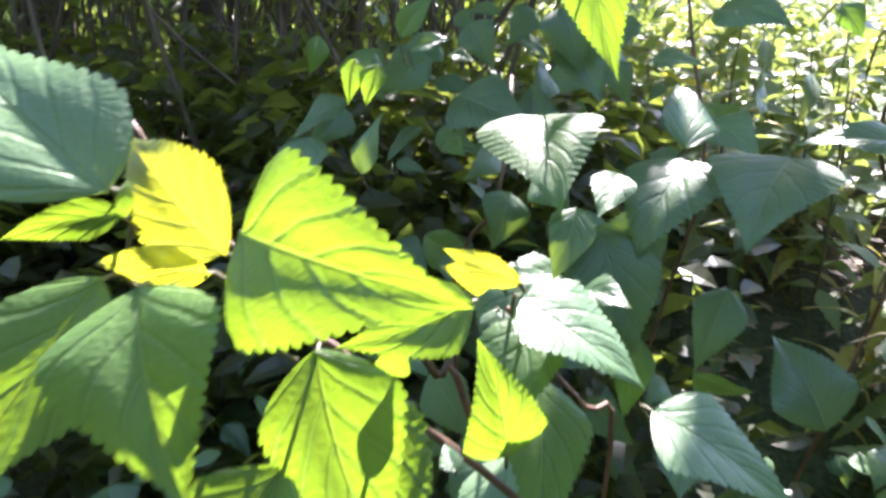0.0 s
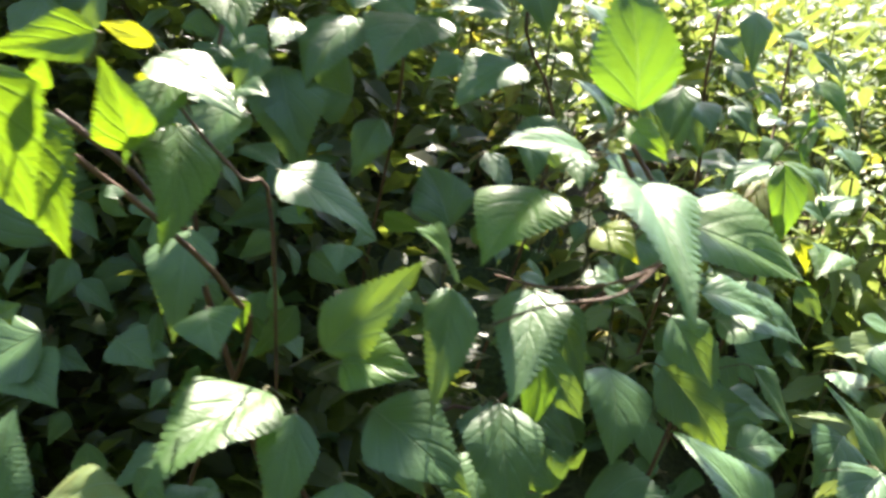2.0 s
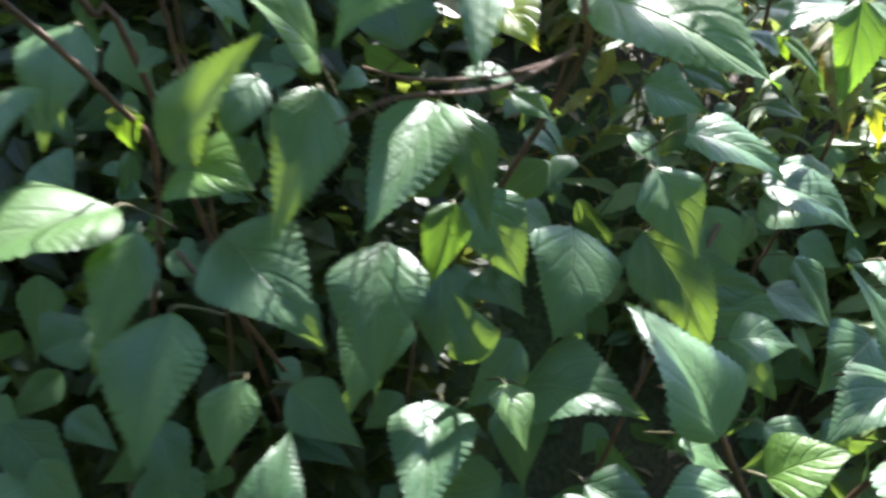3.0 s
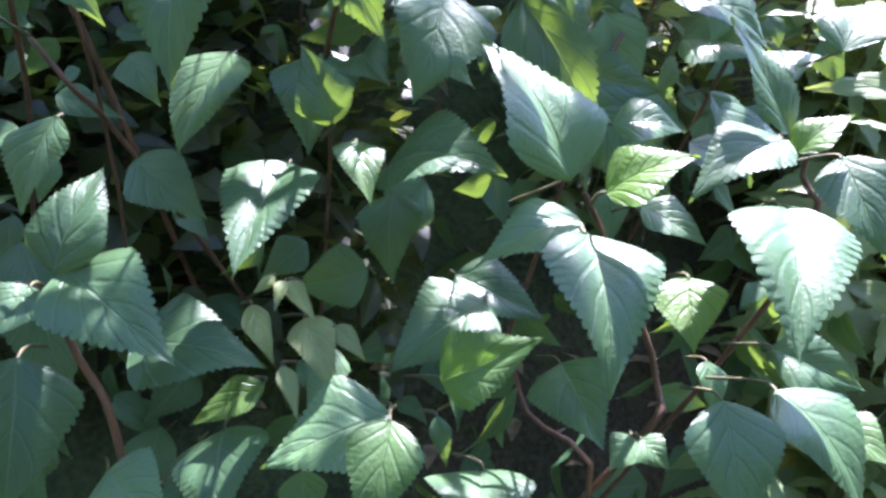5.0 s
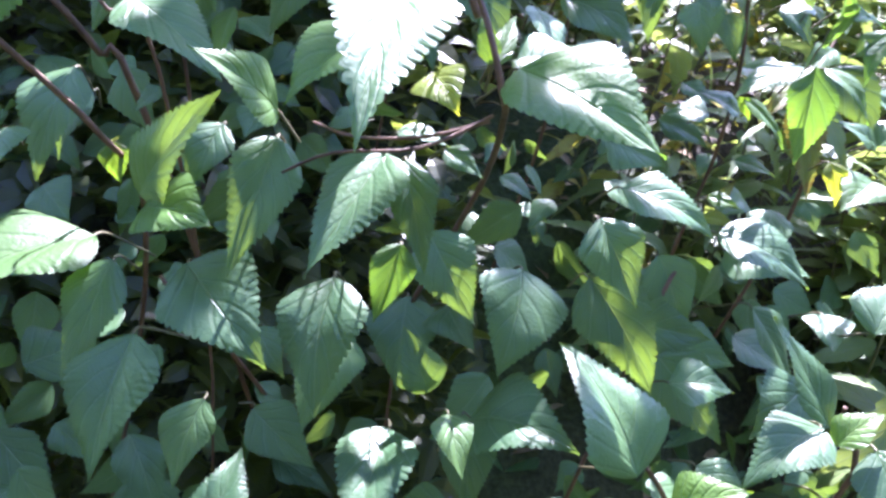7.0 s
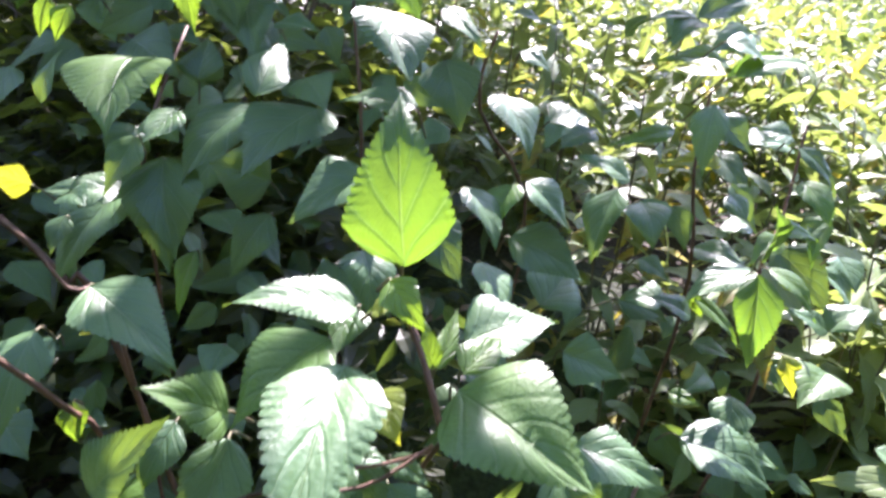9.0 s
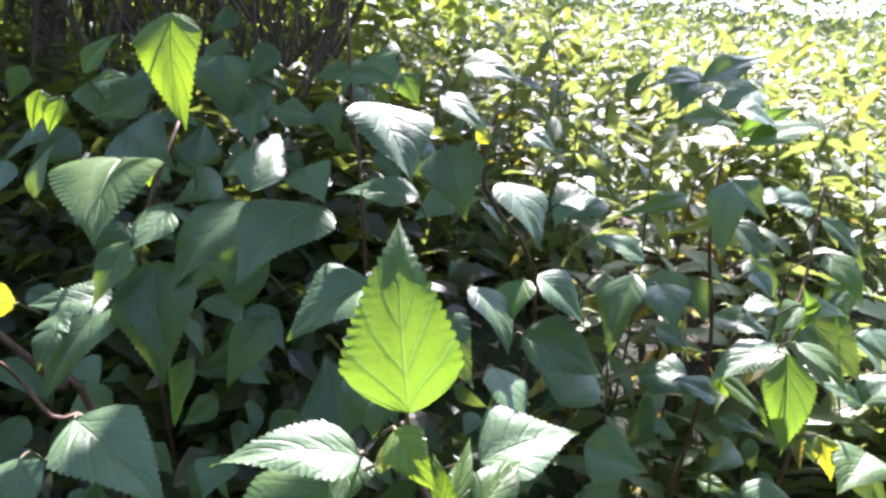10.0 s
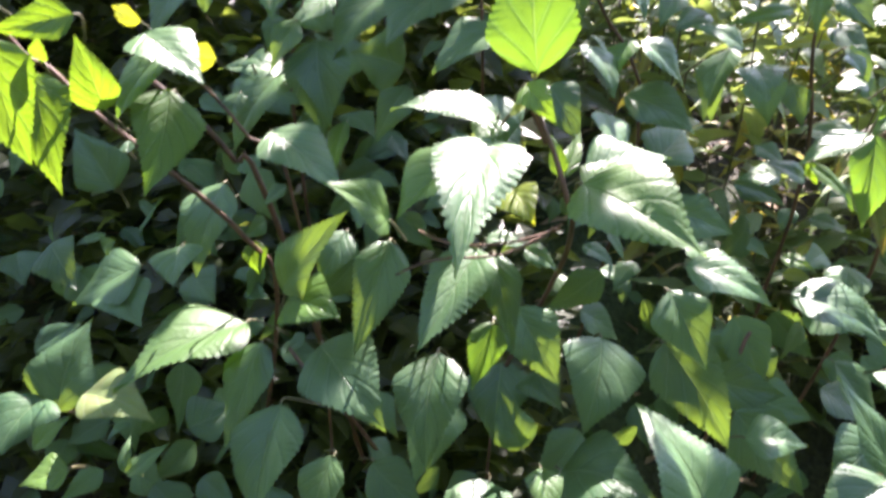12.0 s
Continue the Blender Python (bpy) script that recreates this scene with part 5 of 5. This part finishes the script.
scatter("thicket", "tangled undergrowth of small leaves, coloured dark to deepen the shade", "undergrowth", SHADE_TINTED,
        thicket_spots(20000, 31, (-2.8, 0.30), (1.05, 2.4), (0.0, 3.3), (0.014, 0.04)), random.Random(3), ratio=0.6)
scatter("ground_cover", "low leaves under the shrubs, coloured dark to deepen the shade", "undergrowth", SHADE_TINTED,
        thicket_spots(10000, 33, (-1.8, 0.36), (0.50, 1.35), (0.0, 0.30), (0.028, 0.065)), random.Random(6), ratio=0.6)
scatter("far_foliage", "sunlit yellow-green foliage glimpsed behind the thicket", "undergrowth", HEDGE,
        thicket_spots(9000, 35, (-5.0, 0.6), (3.1, 4.6), (0.0, 2.6), (0.04, 0.09)), random.Random(8), ratio=0.6)


def twig_tangle(count, seed):
    """Bare brown twigs, mostly upright, leaning into one another."""
    rng = random.Random(seed)
    verts, faces = [], []
    for _ in range(count):
        x, y = rng.uniform(-2.6, 0.16), rng.uniform(0.95, 2.3)
        p = Vector((x, y, above(x, y) + rng.uniform(-0.05, 0.6)))
        q = p + Vector((rng.gauss(0, 0.22), rng.gauss(0, 0.15), rng.uniform(0.4, 1.5)))
        if q.z > 1.0 + 1.15 * (q.y - 0.25):
            continue
        bow = (p + q) / 2 + Vector((rng.gauss(0, 0.05), rng.gauss(0, 0.05), 0))
        thick, k = rng.uniform(0.0015, 0.0055), len(verts)
        for c, f in ((p, 1.0), (bow, 0.75), (q, 0.35)):
            for n in range(4):
                verts.append(c + Vector((math.cos(n * 1.571), math.sin(n * 1.571), 0)) * thick * f)
        for ring in (0, 4):
            for n in range(4):
                m = (n + 1) % 4
                faces.append((k + ring + n, k + ring + m, k + ring + 4 + m, k + ring + 4 + n))
    me = bpy.data.meshes.new("twigs")
    me.from_pydata(verts, [], faces)
    me.materials.append(BARK)
    return tagged(new("twigs", me), "bare brown twigs tangled through the thicket", "twigs", kind="stuff")


twig_tangle(1500, 36)


# Leaf ring behind and beside the camera, added out of view to block skylight.
def ring_spots():
    rng = random.Random(34)
    spots = []
    while len(spots) < 27000:
        a, r = rng.uniform(2.9, 6.6), rng.uniform(4.2, 5.6)
        x, y = r * math.cos(a), r * math.sin(a)
        z = 6.0 * rng.random()
        spots.append((Vector((x, y, z)), rng.uniform(0.15, 0.32), any_way(rng), up_normal(rng, 1.2)))
    return spots


scatter("surrounding_woodland", "ring of leaves added out of view to block low skylight", "woodland", HEDGE, ring_spots(), random.Random(7), ratio=0.65)
scatter("woodland", "shaded woodland foliage behind the bank", "woodland", HEDGE,
        thicket_spots(22000, 32, (-9.0, 12.0), (8.5, 12.0), (0.0, 5.0), (0.10, 0.24)), random.Random(4), ratio=0.6)
for x, y, h, r, lean in ((-0.52, 1.75, 3.2, 0.030, (0.05, 0.1)), (-0.95, 1.9, 3.4, 0.045, (-0.1, 0.1)), (-0.22, 2.1, 3.0, 0.022, (0.1, 0.0)),
                         (-1.35, 1.6, 3.0, 0.028, (0.1, 0.2)), (-0.72, 2.3, 3.3, 0.035, (-0.05, 0.0)), (0.12, 1.9, 2.6, 0.014, (0.06, 0.1))):
    tree((x, y, above(x, y)), h, r, lean, "slender dark tree trunk in the undergrowth", "sapling")


# ---- tree inferred from the dappled shade; unseen crown cut to light chosen leaves ----
CENTRE = Vector((0.22, 0.28, 1.05))
RIGHT = SUN.cross(Vector((0, 0, 1))).normalized()
OVER = RIGHT.cross(SUN).normalized()


def crown_spots():
    rng = random.Random(41)
    holes = [((Vector(p[:3]) - CENTRE).dot(RIGHT), (Vector(p[:3]) - CENTRE).dot(OVER), p[3]) for p in GAPS]
    holes += [(rng.uniform(-0.6, 0.28), rng.uniform(-0.42, 0.42), rng.uniform(0.004, 0.009)) for _ in range(14)]
    hu, hv, hr = np.array(holes).T
    spots = []
    while len(spots) < 36000:
        a, b, far = rng.uniform(-2.4, 0.36), rng.uniform(-2.3, 1.9), rng.uniform(1.7, 2.7)
        near = len(spots) % 5 > 1  # nearer, denser leaf layer, added to sharpen the edges of the sun spots
        if near:
            a, b, far = rng.uniform(-0.50, 0.26), rng.uniform(-0.24, 0.45), rng.uniform(0.85, 1.25)
        if a > 0.24 + 0.42 * min(0.0, b + 0.25) + 0.31 * math.exp(-((b + 0.41) / 0.11) ** 2) + 0.10 * noise.noise((b * 3.0, 5.0, 0.0)):
            continue
        if ((a + 0.8) / 1.7) ** 2 + ((b + 0.15) / 2.1) ** 2 > 1.0 + 0.5 * noise.noise((a * 1.8, b * 1.8, 9.0)):
            continue
        p = CENTRE + RIGHT * a + OVER * b + SUN * far
        size = rng.uniform(0.018, 0.036) if near else rng.uniform(0.05, 0.085)
        if noise.noise((a * 7.0, b * 7.0, 2.0)) < (-0.45 if b > -0.8 else -0.10):
            continue
        if (np.hypot(a - hu, b - hv) < hr + (0.40 * size if near else 0.02 + 0.3 * size)).any():
            continue
        way = any_way(rng)
        spots.append((p - way * size / 2, size, way, (SUN + Vector((rng.uniform(-.7, .7), rng.uniform(-.7, .7), rng.uniform(-.4, .4)))).normalized()))
    return spots


shade_tree = tree((-1.15, 2.2, above(-1.15, 2.2)), 3.4, 0.09, (0.5, -0.2), "broadleaf tree whose unseen crown is shaped to dapple the shrubs", "shade_tree")
limbs(shade_tree, (-0.72, 2.05, 3.4), [CENTRE + SUN * 2.2 + RIGHT * a + OVER * b for a, b in ((-0.7, 0.2), (-0.2, -0.3), (0.1, 0.25), (-1.0, -0.4))], 0.03)
scatter("crown", "", "", HEDGE, crown_spots(), random.Random(5), ratio=0.7, parent=shade_tree)
